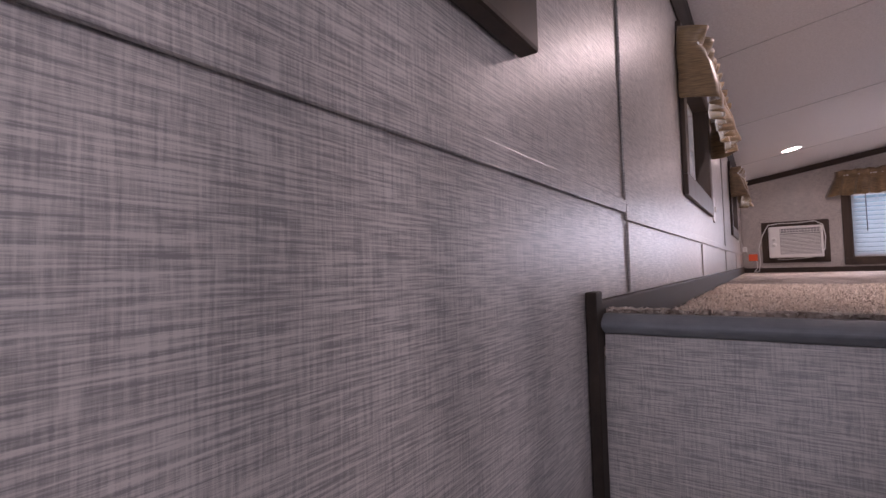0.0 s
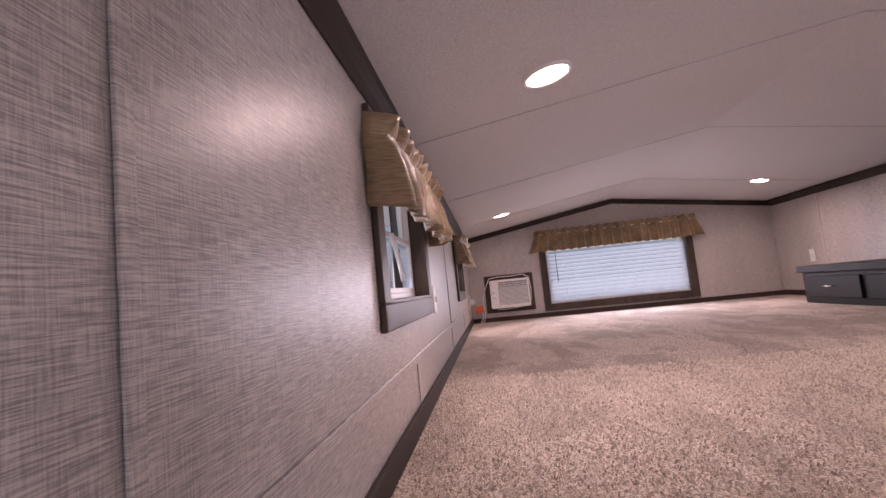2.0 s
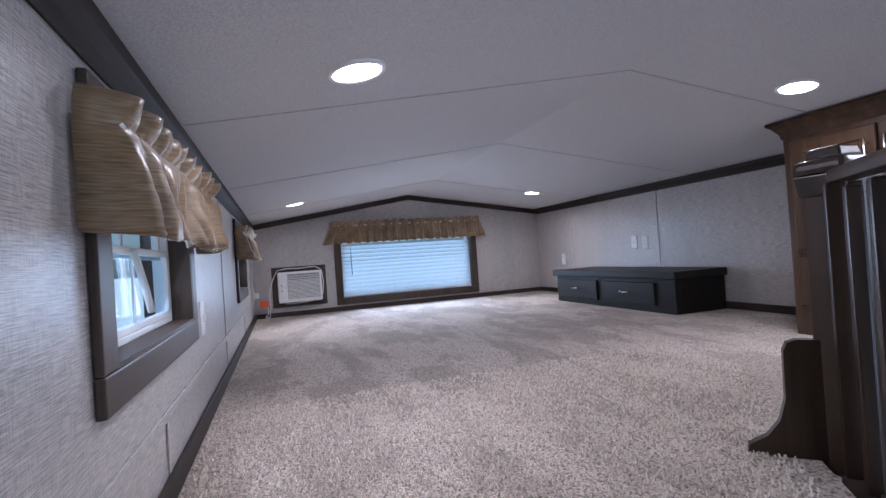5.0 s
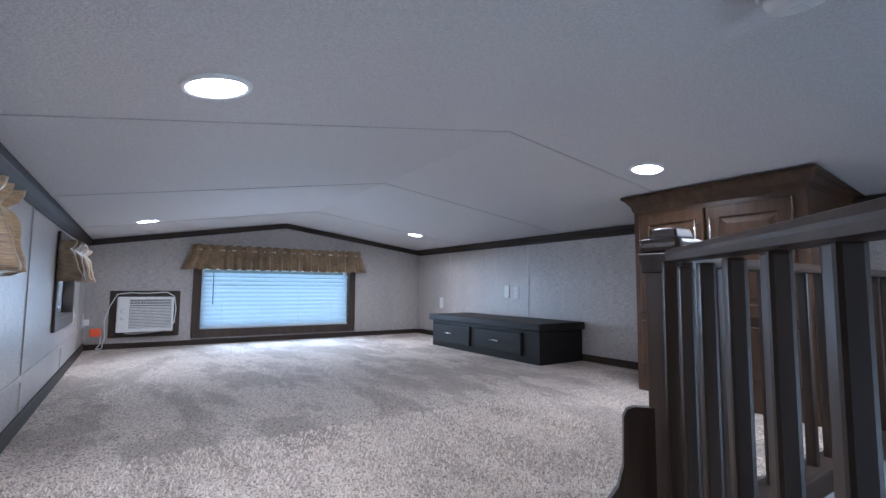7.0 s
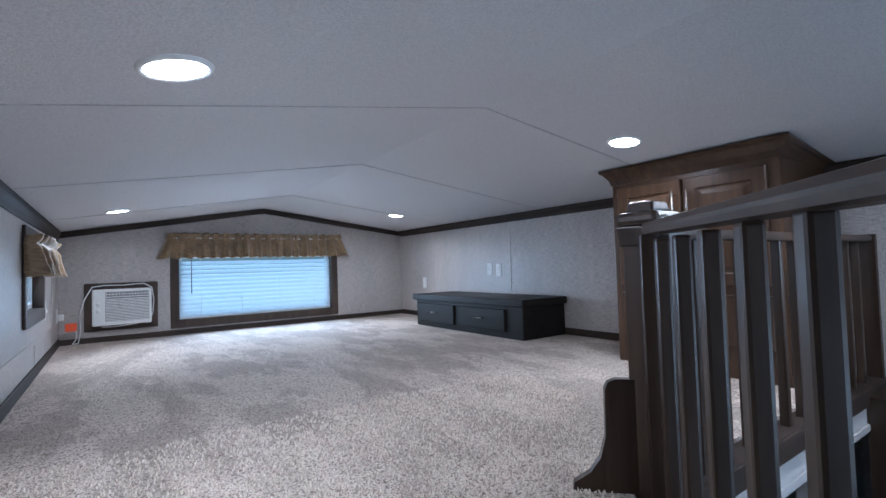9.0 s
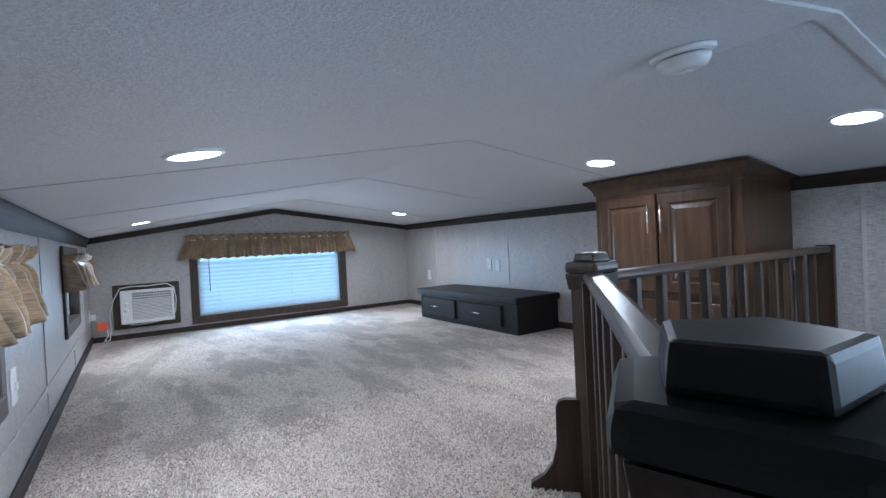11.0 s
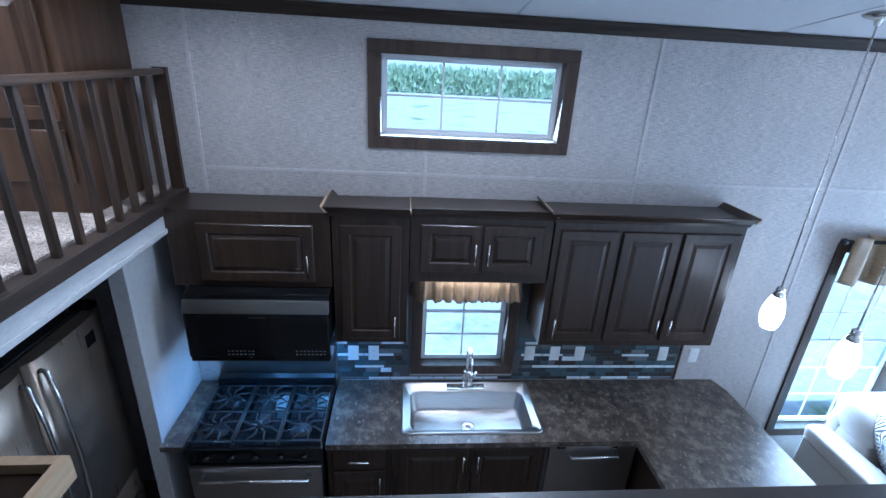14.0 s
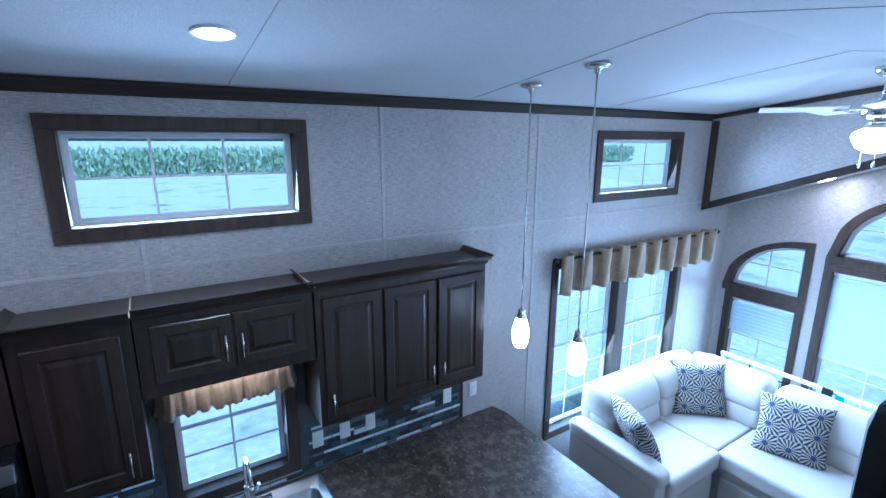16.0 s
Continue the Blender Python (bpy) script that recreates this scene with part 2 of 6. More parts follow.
def prism(bm, outline, d0, d1, put):
    """A flat outline (u, z) given depth from d0 to d1; put(u, d, z) lays it into the world."""
    a = [bm.verts.new(put(u, d0, z)) for u, z in outline]
    b = [bm.verts.new(put(u, d1, z)) for u, z in outline]
    fs = [bm.faces.new(a), bm.faces.new(list(reversed(b)))]
    n = len(outline)
    for i in range(n):
        fs.append(bm.faces.new((a[i], b[i], b[(i + 1) % n], a[(i + 1) % n])))
    bmesh.ops.recalc_face_normals(bm, faces=fs)
    return fs


def tube(bm, points, radius, sides=10, caps=True):
    """A round bar along points; radius one number or one a point."""
    rings = []
    n = len(points)
    pts = [Vector(p) for p in points]
    prev = None
    for i, p in enumerate(pts):
        d = (pts[min(i + 1, n - 1)] - pts[max(i - 1, 0)]).normalized()
        s = prev if prev is not None else (Vector((0, 0, 1)) if abs(d.z) < 0.9 else Vector((1, 0, 0)))
        s = (s - d * s.dot(d)).normalized()
        prev = s
        t = d.cross(s)
        r = radius[i] if isinstance(radius, (list, tuple)) else radius
        rings.append([bm.verts.new(p + (s * math.cos(a) + t * math.sin(a)) * r) for a in (2 * math.pi * k / sides for k in range(sides))])
    for a, b in zip(rings, rings[1:]):
        for k in range(sides):
            f = bm.faces.new((a[k], a[(k + 1) % sides], b[(k + 1) % sides], b[k]))
            f.smooth = True
    if caps:
        bm.faces.new(list(reversed(rings[0])))
        bm.faces.new(rings[-1])


def lathe(bm, profile, centre, sides=24, axis="z"):
    """A turned body: profile of (radius, height) about an axis through centre."""
    c = Vector(centre)
    rings = []
    for r, h in profile:
        ring = []
        for k in range(sides):
            a = 2 * math.pi * k / sides
            v = {"z": Vector((r * math.cos(a), r * math.sin(a), h)), "x": Vector((h, r * math.cos(a), r * math.sin(a))), "y": Vector((r * math.cos(a), h, r * math.sin(a)))}[axis]
            ring.append(bm.verts.new(c + v))
        rings.append(ring)
    fs = []
    for a, b in zip(rings, rings[1:]):
        for k in range(sides):
            f = bm.faces.new((a[k], a[(k + 1) % sides], b[(k + 1) % sides], b[k]))
            f.smooth = True
            fs.append(f)
    fs.append(bm.faces.new(rings[0]))
    fs.append(bm.faces.new(rings[-1]))
    bmesh.ops.recalc_face_normals(bm, faces=fs)


def part(name, bm, material, parent=None, label="", smooth=False):
    me = bpy.data.meshes.new(name)
    bm.to_mesh(me)
    bm.free()
    me.materials.append(material)
    if smooth:
        for p in me.polygons:
            p.use_smooth = True
    ob = new(name, me)
    ob.parent = parent
    return tagged(ob, label) if label else ob


def thing(name, label, category, group="", kind="", at=(0, 0, 0)):
    ob = new(name)
    ob.empty_display_size = 0.05
    ob.location = at
    return tagged(ob, label, category, group, kind)


def boxes(name, material, parent, *pairs, bevel=0.0, label=""):
    bm = bmesh.new()
    for a, b in pairs:
        box(bm, a, b, bevel)
    return part(name, bm, material, parent, label)


def left(u, d, z):
    return Vector((XW - d, u, z))


def right(u, d, z):
    return Vector((W + d, u, z))


def far(u, d, z):
    return Vector((u, YF + d, z))


def end(u, d, z):
    return Vector((u, YE - d, z))


def fbox(bm, put, a, b, bevel=0.0):
    return box(bm, put(*a), put(*b), bevel)


def pierced(bm, put, u0, u1, z0, z1, holes, depth):
    """A wall slab with rectangular openings right through."""
    us = sorted({u0, u1, *(h[0] for h in holes), *(h[1] for h in holes)})
    zs = sorted({z0, z1, *(h[2] for h in holes), *(h[3] for h in holes)})
    for a, b in zip(us, us[1:]):
        run = None
        for c, d in zip(zs, zs[1:]):
            solid = not any(h[0] <= (a + b) / 2 <= h[1] and h[2] <= (c + d) / 2 <= h[3] for h in holes)
            if solid:
                run = (run[0], d) if run else (c, d)
            if run and (not solid or d == zs[-1]):
                fbox(bm, put, (a, 0, run[0]), (b, depth, run[1]))
                run = None


# ---- openings (clear, inside the trim) ----
TR = 0.062
LW1 = (1.717, 2.40, 2.69, 3.08)
LW2 = (4.03, 4.72, 2.685, 3.08)
FW = (0.815, 2.28, 2.449, 3.06)
HW = (-0.62, 0.41, 2.645, 3.09)
SW = (-4.20, -3.12, 2.60, 3.065)
KW = (-0.46, 0.13, 1.09, 1.86)
PW1 = (-3.50, -2.69, 0.49, 2.02)
PW2 = (-4.43, -3.62, 0.49, 2.02)
E1 = (2.36, 2.99, 0.50, 1.375)
E2 = (1.01, 2.14, 0.50, 1.86)
E3 = (0.16, 0.79, 0.50, 1.375)

# ---- shell ----
bm = bmesh.new()
pierced(bm, left, YE - T, YF + T, 0, ZL, [LW1, LW2], T)
tagged(part("wall_west", bm, M_WALL), "grey linen-patterned vinyl wall panel", "wall", kind="structure")
bm = bmesh.new()
pierced(bm, right, YE - T, YF + T, 0, ZW, [HW, SW, KW, PW1, PW2], T)
tagged(part("wall_east", bm, M_WALL), "grey linen-patterned vinyl wall panel", "wall", kind="structure")
bm = bmesh.new()
pierced(bm, far, XW, W, 0, ZL, [FW], T)
prism(bm, [(XW, ZL), (W, ZL), (W, ZW), (XR, ZP + 0.02)], 0, T, far)
tagged(part("wall_north", bm, M_WALL), "grey linen-patterned gable wall of the loft", "wall", kind="structure")
bm = bmesh.new()
for s in (-1, 1):
    # unseen 0.30 m overhang added on the west to keep sun off the carpet
    xo = XW - T - 0.30 if s < 0 else W + T
    zo = ceil_z(xo)
    prism(bm, [(XR, ZP), (xo, zo), (xo, zo + 0.08), (XR, ZP + 0.08)], 0, YF - YE + 2 * T, lambda u, d, z: Vector((u, YE - T + d, z)))
tagged(part("ceiling", bm, M_CEIL), "pale grey textured vaulted ceiling panels", "ceiling", kind="structure")


def arc_points(u0, u1, z0, z1, kind, n=14):
    """Upper curve of an arched light from u0 to u1: 'half' round, or a quarter that is high at u0 ('lo') or at u1 ('hi')."""
    pts = []
    for i in range(n + 1):
        f = i / n
        x = {"half": 2 * f - 1, "lo": f, "hi": 1 - f}[kind]
        pts.append((u0 + (u1 - u0) * f, z0 + (z1 - z0) * math.sqrt(max(0.0, 1 - x * x))))
    return pts


A1 = (2.36, 3.03, 1.50, 2.03, "lo")
A2 = (1.01, 2.14, 1.99, 2.54, "half")
A3 = (0.12, 0.79, 1.50, 2.03, "hi")
bm = bmesh.new()
pierced(bm, end, XW, W, 0, ZW, [E1, E2, E3, A1[:4], A2[:4], A3[:4]], T)
for u0, u1, z0, z1, kind in (A1, A2, A3):
    c = arc_points(u0, u1, z0, z1, kind)
    for (ua, za), (ub, zb) in zip(c, c[1:]):
        if min(za, zb) < z1 - 1e-4:
            loop = [(ua, za), (ub, zb)] + [(u, z1) for u, z in ((ub, zb), (ua, za)) if z < z1 - 1e-5]
            prism(bm, loop, 0, T, end)
tagged(part("wall_south", bm, M_WALL), "pale vinyl end wall with arched windows", "wall", kind="structure")
bm = bmesh.new()
HZ0, HZ1 = 2.36, 2.96
prism(bm, [(XW + 0.004, HZ0), (XR, HZ1), (W - 0.004, HZ0), (W - 0.004, ZW - 0.004), (XR, ZP - 0.004), (XW + 0.004, ZL - 0.004)], 0, YH - YE - 0.003, lambda u, d, z: Vector((u, YH - d, z)))
tagged(part("wall_header", bm, M_WALL), "sloping dropped header over the window bay", "wall", kind="structure")

# main floor and loft deck
tagged(boxes("floor", M_FLOOR, None, ((XW - T, YE - T, -0.05), (W + T, YF + T, Z0))), "brown plank-look vinyl floor", "floor", kind="structure")
NA = Vector((1.375, 1.53, 0))   # far newel
NB = Vector((0.571, 0.776, 0))   # near newel
NC = Vector((0.557, -0.07, 0))  # newel at the stair head
EDGE = [(XW, 0.76), (0.66, 0.76), (1.33, YL + 0.074), (W, YL + 0.074), (W, YF), (XW, YF)]
bm = bmesh.new()
prism(bm, EDGE, 0, -0.012, lambda u, d, z: Vector((u, z, LF + d)))
tagged(part("floor_loft", bm, M_CARPET), "beige cut-pile carpet with footmarks on the loft floor", "carpet", kind="structure")
bm = bmesh.new()
prism(bm, EDGE[:1] + [(0.66, 0.76), (1.36, YL), (W, YL)] + EDGE[4:], 0, -0.15, lambda u, d, z: Vector((u, z, LF - 0.024 + d)))
tagged(part("loft_deck", bm, M_FASCIA), "white vinyl-faced loft deck edge", "floor", kind="structure")
# stair landing below the loft edge, and the panel under its rail
tagged(boxes("stair_landing", M_FLOOR, None, ((XW, -1.2, Z0), (0.60, 0.755, 1.25))), "carpeted stair landing box", "stairs", kind="structure")
tagged(boxes("wall_riser", M_WALL, None, ((XW, 0.758, 1.25), (0.56, 0.80, LF - 0.05))), "tall linen vinyl riser below the loft edge", "wall", kind="structure")

# ---- trim ----
def strip(name, material, label, *pairs, bevel=0.004):
    return tagged(boxes(name, material, None, *pairs, bevel=bevel), label, "trim", kind="structure")


strip("baseboard", M_TRIM, "dark brown baseboard along the loft carpet", ((XW + 0.001, 0.74, LF - 0.004), (XW + 0.013, YF - 0.017, LF + 0.058)))
strip("baseboard", M_TRIM, "dark brown baseboard along the loft carpet", ((W - 0.014, 2.5, LF - 0.004), (W - 0.001, YF - 0.017, LF + 0.05)))
strip("baseboard", M_TRIMX, "dark brown baseboard under the loft window", ((XW + 0.002, YF - 0.014, LF - 0.004), (W - 0.002, YF - 0.001, LF + 0.046)))
for sgn, x0, zt, k in ((1, XW + 0.001, ZL, 0.95), (-1, W - 0.001, ZW, 0.66)):
    bm = bmesh.new()
    ogee = [(0.0, -0.096), (0.010, -0.096), (0.013, -0.082), (0.022, -0.062), (0.040, -0.040), (0.050, -0.030), (0.054, -0.016), (0.054, 0.001), (0.0, -0.004)]
    prism(bm, [(x0 + sgn * u * (0.45 if sgn > 0 else k), zt + z * k * (0.88 if sgn > 0 else 1.0)) for u, z in ogee], YH + 0.02, YF - 0.03, lambda u, d, z: Vector((u, d, z)))
    tagged(part("crown_trim", bm, M_TRIM), "dark brown moulded crown trim under the ceiling", "trim", kind="structure")
for s in (0, 1):
    bm = bmesh.new()
    xa, xb = (XW + 0.004, XR) if s == 0 else (XR, W - 0.004)
    prism(bm, [(xa, ceil_z(xa) - 0.005), (xb, ceil_z(xb) - 0.005), (xb, ceil_z(xb) - 0.055), (xa, ceil_z(xa) - 0.055)], -0.001, -0.024, far)
    tagged(part("crown_trim", bm, M_TRIMX), "dark brown gable trim under the ceiling", "trim", kind="structure")
    bm = bmesh.new()
    prism(bm, [(xa, ceil_z(xa) - 0.005), (xb, ceil_z(xb) - 0.005), (xb, ceil_z(xb) - 0.045), (xa, ceil_z(xa) - 0.045)], 0.001, 0.02, lambda u, d, z: Vector((u, YH + d, z)))
    tagged(part("crown_trim", bm, M_TRIMX), "dark brown gable trim on the header", "trim", kind="structure")
    za, zb = (HZ0, HZ1) if s == 0 else (HZ1, HZ0)
    for off, hh, nm in ((-0.012, 0.06, "header_trim"),):
        bm = bmesh.new()
        prism(bm, [(xa, za + off), (xb, zb + off), (xb, zb + hh), (xa, za + hh)], 0.001, 0.022, lambda u, d, z: Vector((u, YH + d, z)))
        tagged(part(nm, bm, M_TRIMX), "dark brown trim along the sloping header", "trim", kind="structure")
strip("corner_trim", M_FRAME, "upright dark brown trim beside the header", ((W - 0.07, YH + 0.001, HZ0 + 0.02), (W - 0.001, YH + 0.024, ZW - 0.06)))

# ---- wall battens and ceiling seams ----
for y in (0.955, 3.27, 5.3):
    strip("batten", M_WALL, "flat vinyl batten over a panel joint", ((XW + 0.001, y - 0.009, LF + 0.201), (XW + 0.005, y + 0.009, ZL - 0.06)), bevel=0.002)
for y in (0.96, 2.06, 3.27, 4.40, 5.3):
    strip("batten", M_BATTEN, "short vinyl batten over a panel joint", ((XW + 0.001, y - 0.006, LF + 0.06), (XW + 0.005, y + 0.006, LF + 0.173)), bevel=0.002)
strip("batten", M_WALL, "long vinyl batten along the stair wall", ((XW + 0.001, -1.5, LF + 0.186), (XW + 0.0055, 0.944, LF + 0.208)), bevel=0.002)
strip("batten", M_WALL, "long vinyl batten along the wall", ((XW + 0.001, 0.947, LF + 0.175), (XW + 0.0055, YF - 0.03, LF + 0.199)), bevel=0.002)
strip("batten", M_BATTEN, "long vinyl batten along the wall", ((W - 0.005, YH, 2.425), (W - 0.001, 1.39, 2.445)), bevel=0.002)
for y, z0, z1 in ((1.39, 2.30, ZW - 0.06), (0.145, 2.30, 2.58), (-1.135, 2.30, ZW - 0.06), (-2.41, Z0, ZW - 0.06), (3.89, LF + 0.3, ZW - 0.06), (5.09, LF + 0.06, ZW - 0.06)):
    strip("batten", M_BATTEN, "flat vinyl batten over a panel joint", ((W - 0.005, y - 0.01, z0), (W - 0.001, y + 0.01, z1)), bevel=0.002)


def seam(y, w=0.004, h=0.0025):
    bm = bmesh.new()
    for xa, xb in ((XW + 0.03, XR), (XR, W - 0.03)):
        prism(bm, [(xa, ceil_z(xa) + 0.002), (xb, ceil_z(xb) + 0.002), (xb, ceil_z(xb) - h), (xa, ceil_z(xa) - h)], -w / 2, w / 2, lambda u, d, z: Vector((u, y + d, z)))
    tagged(part("ceiling_seam", bm, M_SEAM if w < 0.01 else M_CEIL), "thin joint between ceiling panels", "trim", kind="structure")


for y in (4.84, 3.50, 2.33, -0.30, -1.75, -3.1):
    seam(y)
seam(1.03, 0.035, 0.008)

# ---- windows ----
count = 0


def window(put, hole, cols, rows, label, sash="fixed", trim=TR, recess=0.07, sill=True):
    """A white vinyl window in a brown trim: frame, sashes, muntins and panes."""
    global count
    count += 1
    u0, u1, z0, z1 = hole
    w = thing(f"window_{count}", label, "window", kind="structure")
    bm = bmesh.new()
    for a, b in (((u0 - trim, -0.016, z1), (u1 + trim, -0.001, z1 + trim)), ((u0 - trim, -0.016, z0 - trim), (u1 + trim, -0.001, z0)),
                 ((u0 - trim, -0.0155, z0), (u0, -0.001, z1)), ((u1, -0.0155, z0), (u1 + trim, -0.001, z1))):
        fbox(bm, put, a, b, 0.004)
    part("trim", bm, M_FRAME, w, "dark brown wooden trim")
    bm = bmesh.new()
    e = 0.008
    for a, b in (((u0, -0.014, z1 - e), (u1, T, z1)), ((u0, -0.014, z0), (u1, T, z0 + e)), ((u0, -0.014, z0 + e), (u0 + e, T, z1 - e)), ((u1 - e, -0.014, z0 + e), (u1, T, z1 - e))):
        fbox(bm, put, a, b)
    part("jamb", bm, M_FRAME, w)
    a0, a1, b0, b1 = u0 + e, u1 - e, z0 + e, z1 - e
    bm = bmesh.new()
    f = 0.016
    for a, b in (((a0, recess, b1 - f), (a1, recess + 0.04, b1)), ((a0, recess, b0), (a1, recess + 0.04, b0 + f)), ((a0, recess, b0 + f), (a0 + f, recess + 0.04, b1 - f)), ((a1 - f, recess, b0 + f), (a1, recess + 0.04, b1 - f))):
        fbox(bm, put, a, b, 0.003)
    part("window_frame", bm, M_VINYL, w, "white vinyl frame")
    a0, a1, b0, b1 = a0 + f, a1 - f, b0 + f, b1 - f
    parts = [(a0, a1, b0, b1, 0.008)]
    if sash == "hung":
        mid = (b0 + b1) / 2
        parts = [(a0, a1, b0, mid + 0.012, 0.0), (a0, a1, mid - 0.012, b1, 0.018)]
    for p0, p1, q0, q1, dd in parts:
        s = 0.016
        bm = bmesh.new()
        for a, b in (((p0, recess + dd, q1 - s), (p1, recess + dd + 0.016, q1)), ((p0, recess + dd, q0), (p1, recess + dd + 0.016, q0 + s)), ((p0, recess + dd, q0 + s), (p0 + s, recess + dd + 0.016, q1 - s)), ((p1 - s, recess + dd, q0 + s), (p1, recess + dd + 0.016, q1 - s))):
            fbox(bm, put, a, b, 0.002)
        sa = part("sash", bm, M_VINYL, w, "white vinyl sash")
        bm = bmesh.new()
        for i in range(1, cols):
            u = p0 + (p1 - p0) * i / cols
            fbox(bm, put, (u - 0.006, recess + dd + 0.005, q0 + s), (u + 0.006, recess + dd + 0.009, q1 - s))
        for j in range(1, rows):
            z = q0 + (q1 - q0) * j / rows
            fbox(bm, put, (p0 + s, recess + dd + 0.0045, z - 0.006), (p1 - s, recess + dd + 0.0095, z + 0.006))
        part("muntin", bm, M_VINYL, sa)
        bm = bmesh.new()
        fbox(bm, put, (p0 + s - 0.004, recess + dd + 0.0102, q0 + s - 0.004), (p1 - s + 0.004, recess + dd + 0.0132, q1 - s + 0.004))
        g = part("pane", bm, M_GLASS, sa)
        g.visible_shadow = False
    return w


WIN_L = "small white vinyl window in a dark brown trim, with deep sill"
w_l1 = window(left, LW1, 2, 1, WIN_L, "hung", recess=0.040)
w_l2 = window(left, LW2, 2, 1, WIN_L, "hung", recess=0.040)
w_far = window(far, FW, 1, 1, "wide loft window with white blinds in a brown trim")
w_hi1 = window(right, HW, 3, 2, "high transom window with six white-barred panes")
w_hi2 = window(right, SW, 3, 2, "high transom window with six white-barred panes")
w_kit = window(right, KW, 2, 2, "white hung window over the kitchen sink", "hung")
w_p1 = window(right, PW1, 3, 3, "tall white hung window beside the sofa", "hung")
w_p2 = window(right, PW2, 3, 3, "tall white hung window beside the sofa", "hung")
w_e1 = window(end, E1, 2, 2, "hung window below a quarter arch", "hung")
w_e2 = window(end, E2, 3, 2, "wide window below a half-round arch", "hung")
w_e3 = window(end, E3, 2, 2, "hung window below a quarter arch", "hung")


def arched(put, shape, label):
    global count
    count += 1
    u0, u1, z0, z1, kind = shape
    w = thing(f"window_{count}", label, "window", kind="structure")

    def ring(o, i, d0, d1, material, name):
        """A curved frame between the outlines grown by o and shrunk by i."""
        def outline(g):
            return [(u0 - g, z0 - g)] + arc_points(u0 - g, u1 + g, z0, z1 + g, kind, 18) + [(u1 + g, z0 - g)]
        bm = bmesh.new()
        a, b = outline(o), outline(-i)
        n = len(a)
        for k in range(n):
            q = (k + 1) % n
            if (Vector(a[k]) - Vector(a[q])).length < 1e-5:
                continue
            prism(bm, [a[k], a[q], b[q], b[k]], d0, d1, put)
        return part(name, bm, material, w)

    ring(TR, 0.0, -0.016, -0.001, M_FRAME, "trim")
    ring(0.0, 0.010, -0.012, T, M_FRAME, "jamb")
    ring(-0.010, 0.045, 0.07, 0.10, M_VINYL, "window_frame")
    bm = bmesh.new()
    cx = {"half": (u0 + u1) / 2, "lo": u0, "hi": u1}[kind]
    zz = (z0 + z1) / 2
    fbox(bm, put, (u0 + 0.05, 0.083, zz - 0.006), (u1 - 0.05 if kind != "lo" else u0 + (u1 - u0) * 0.84, 0.088, zz + 0.006))
    um = (u0 + u1) / 2
    fbox(bm, put, (um - 0.006, 0.082, z0 + 0.04), (um + 0.006, 0.089, z0 + (z1 - z0) * (0.98 if kind == "half" else 0.84)))
    part("muntin", bm, M_VINYL, w)
    bm = bmesh.new()
    prism(bm, [(u0 + 0.04, z0 + 0.04)] + [p for p in arc_points(u0 + 0.04, u1 - 0.04, z0 + 0.02, z1 - 0.04, kind, 16) if p[1] > z0 + 0.041] + [(u1 - 0.04, z0 + 0.04)], 0.0895, 0.092, put)
    g = part("pane", bm, M_GLASS, w)
    g.visible_shadow = False


arched(end, A1, "quarter-arch window in a dark brown trim")
arched(end, A2, "half-round window in a dark brown trim")
arched(end, A3, "quarter-arch window in a dark brown trim")

# ---- outdoors ----
m_gr, nt, b = mat("gravel_and_grass", 0.95)
v = coords(nt)
f1 = noise_tex(nt, v, 9, 5)
f2 = noise_tex(nt, v, 0.5, 4)
col = mixc(nt, ramp(nt, f2, [(0.58, (0, 0, 0)), (0.72, (1, 1, 1))]), ramp(nt, f1, [(0.3, (0.46, 0.46, 0.45)), (0.7, (0.62, 0.62, 0.61))]), ramp(nt, f1, [(0.3, (0.16, 0.21, 0.08)), (0.7, (0.30, 0.36, 0.17))]))
nt.links.new(col, b.inputs["Base Color"])
bm = bmesh.new()
box(bm, (-900, -900, -0.72), (900, 900, -0.70))
tagged(part("ground", bm, m_gr), "pale gravel lot with patches of grass", "ground", kind="structure")

# skylight entering at each opening
def opening_light(put, hole, inward, watts, depth=-0.004, spread=140):
    u0, u1, z0, z1 = hole[:4]
    la = new("window_daylight", bpy.data.lights.new("window_daylight", "AREA"))
    la.data.shape, la.data.size, la.data.size_y = "RECTANGLE", u1 - u0, z1 - z0
    la.data.energy, la.data.color = watts * (u1 - u0) * (z1 - z0), (0.78, 0.90, 1.0)
    la.data.spread = radians(spread)
    c = put((u0 + u1) / 2, depth, (z0 + z1) / 2)
    la.matrix_world = look(c, c + Vector(inward))


DAY = 26
for h in (LW1, LW2):
    opening_light(left, h, (1, 0, -0.4), DAY * 0.22)
opening_light(far, FW, (0, -1, -0.5), DAY * 0.6, -0.17, 135)
opening_light(far, FW, (0, -1, -0.02), DAY * 0.23, T + 0.03)
for h, k in ((HW, 1.25), (SW, 2.0), (KW, 0.35), (PW1, 2.0), (PW2, 2.0)):
    opening_light(right, h, (-1, 0, -0.35), DAY * k)
for h, k in ((E1, 0.5), (E2, 0.5), (E3, 0.5), (A1, 0.3), (A2, 0.3), (A3, 0.3)):
    opening_light(end, h, (0, 1, -0.02), DAY * k, -0.03)
for h in (E1, E2, E3):
    opening_light(end, h, (0, 1, -0.02), DAY * 0.15, T + 0.03)

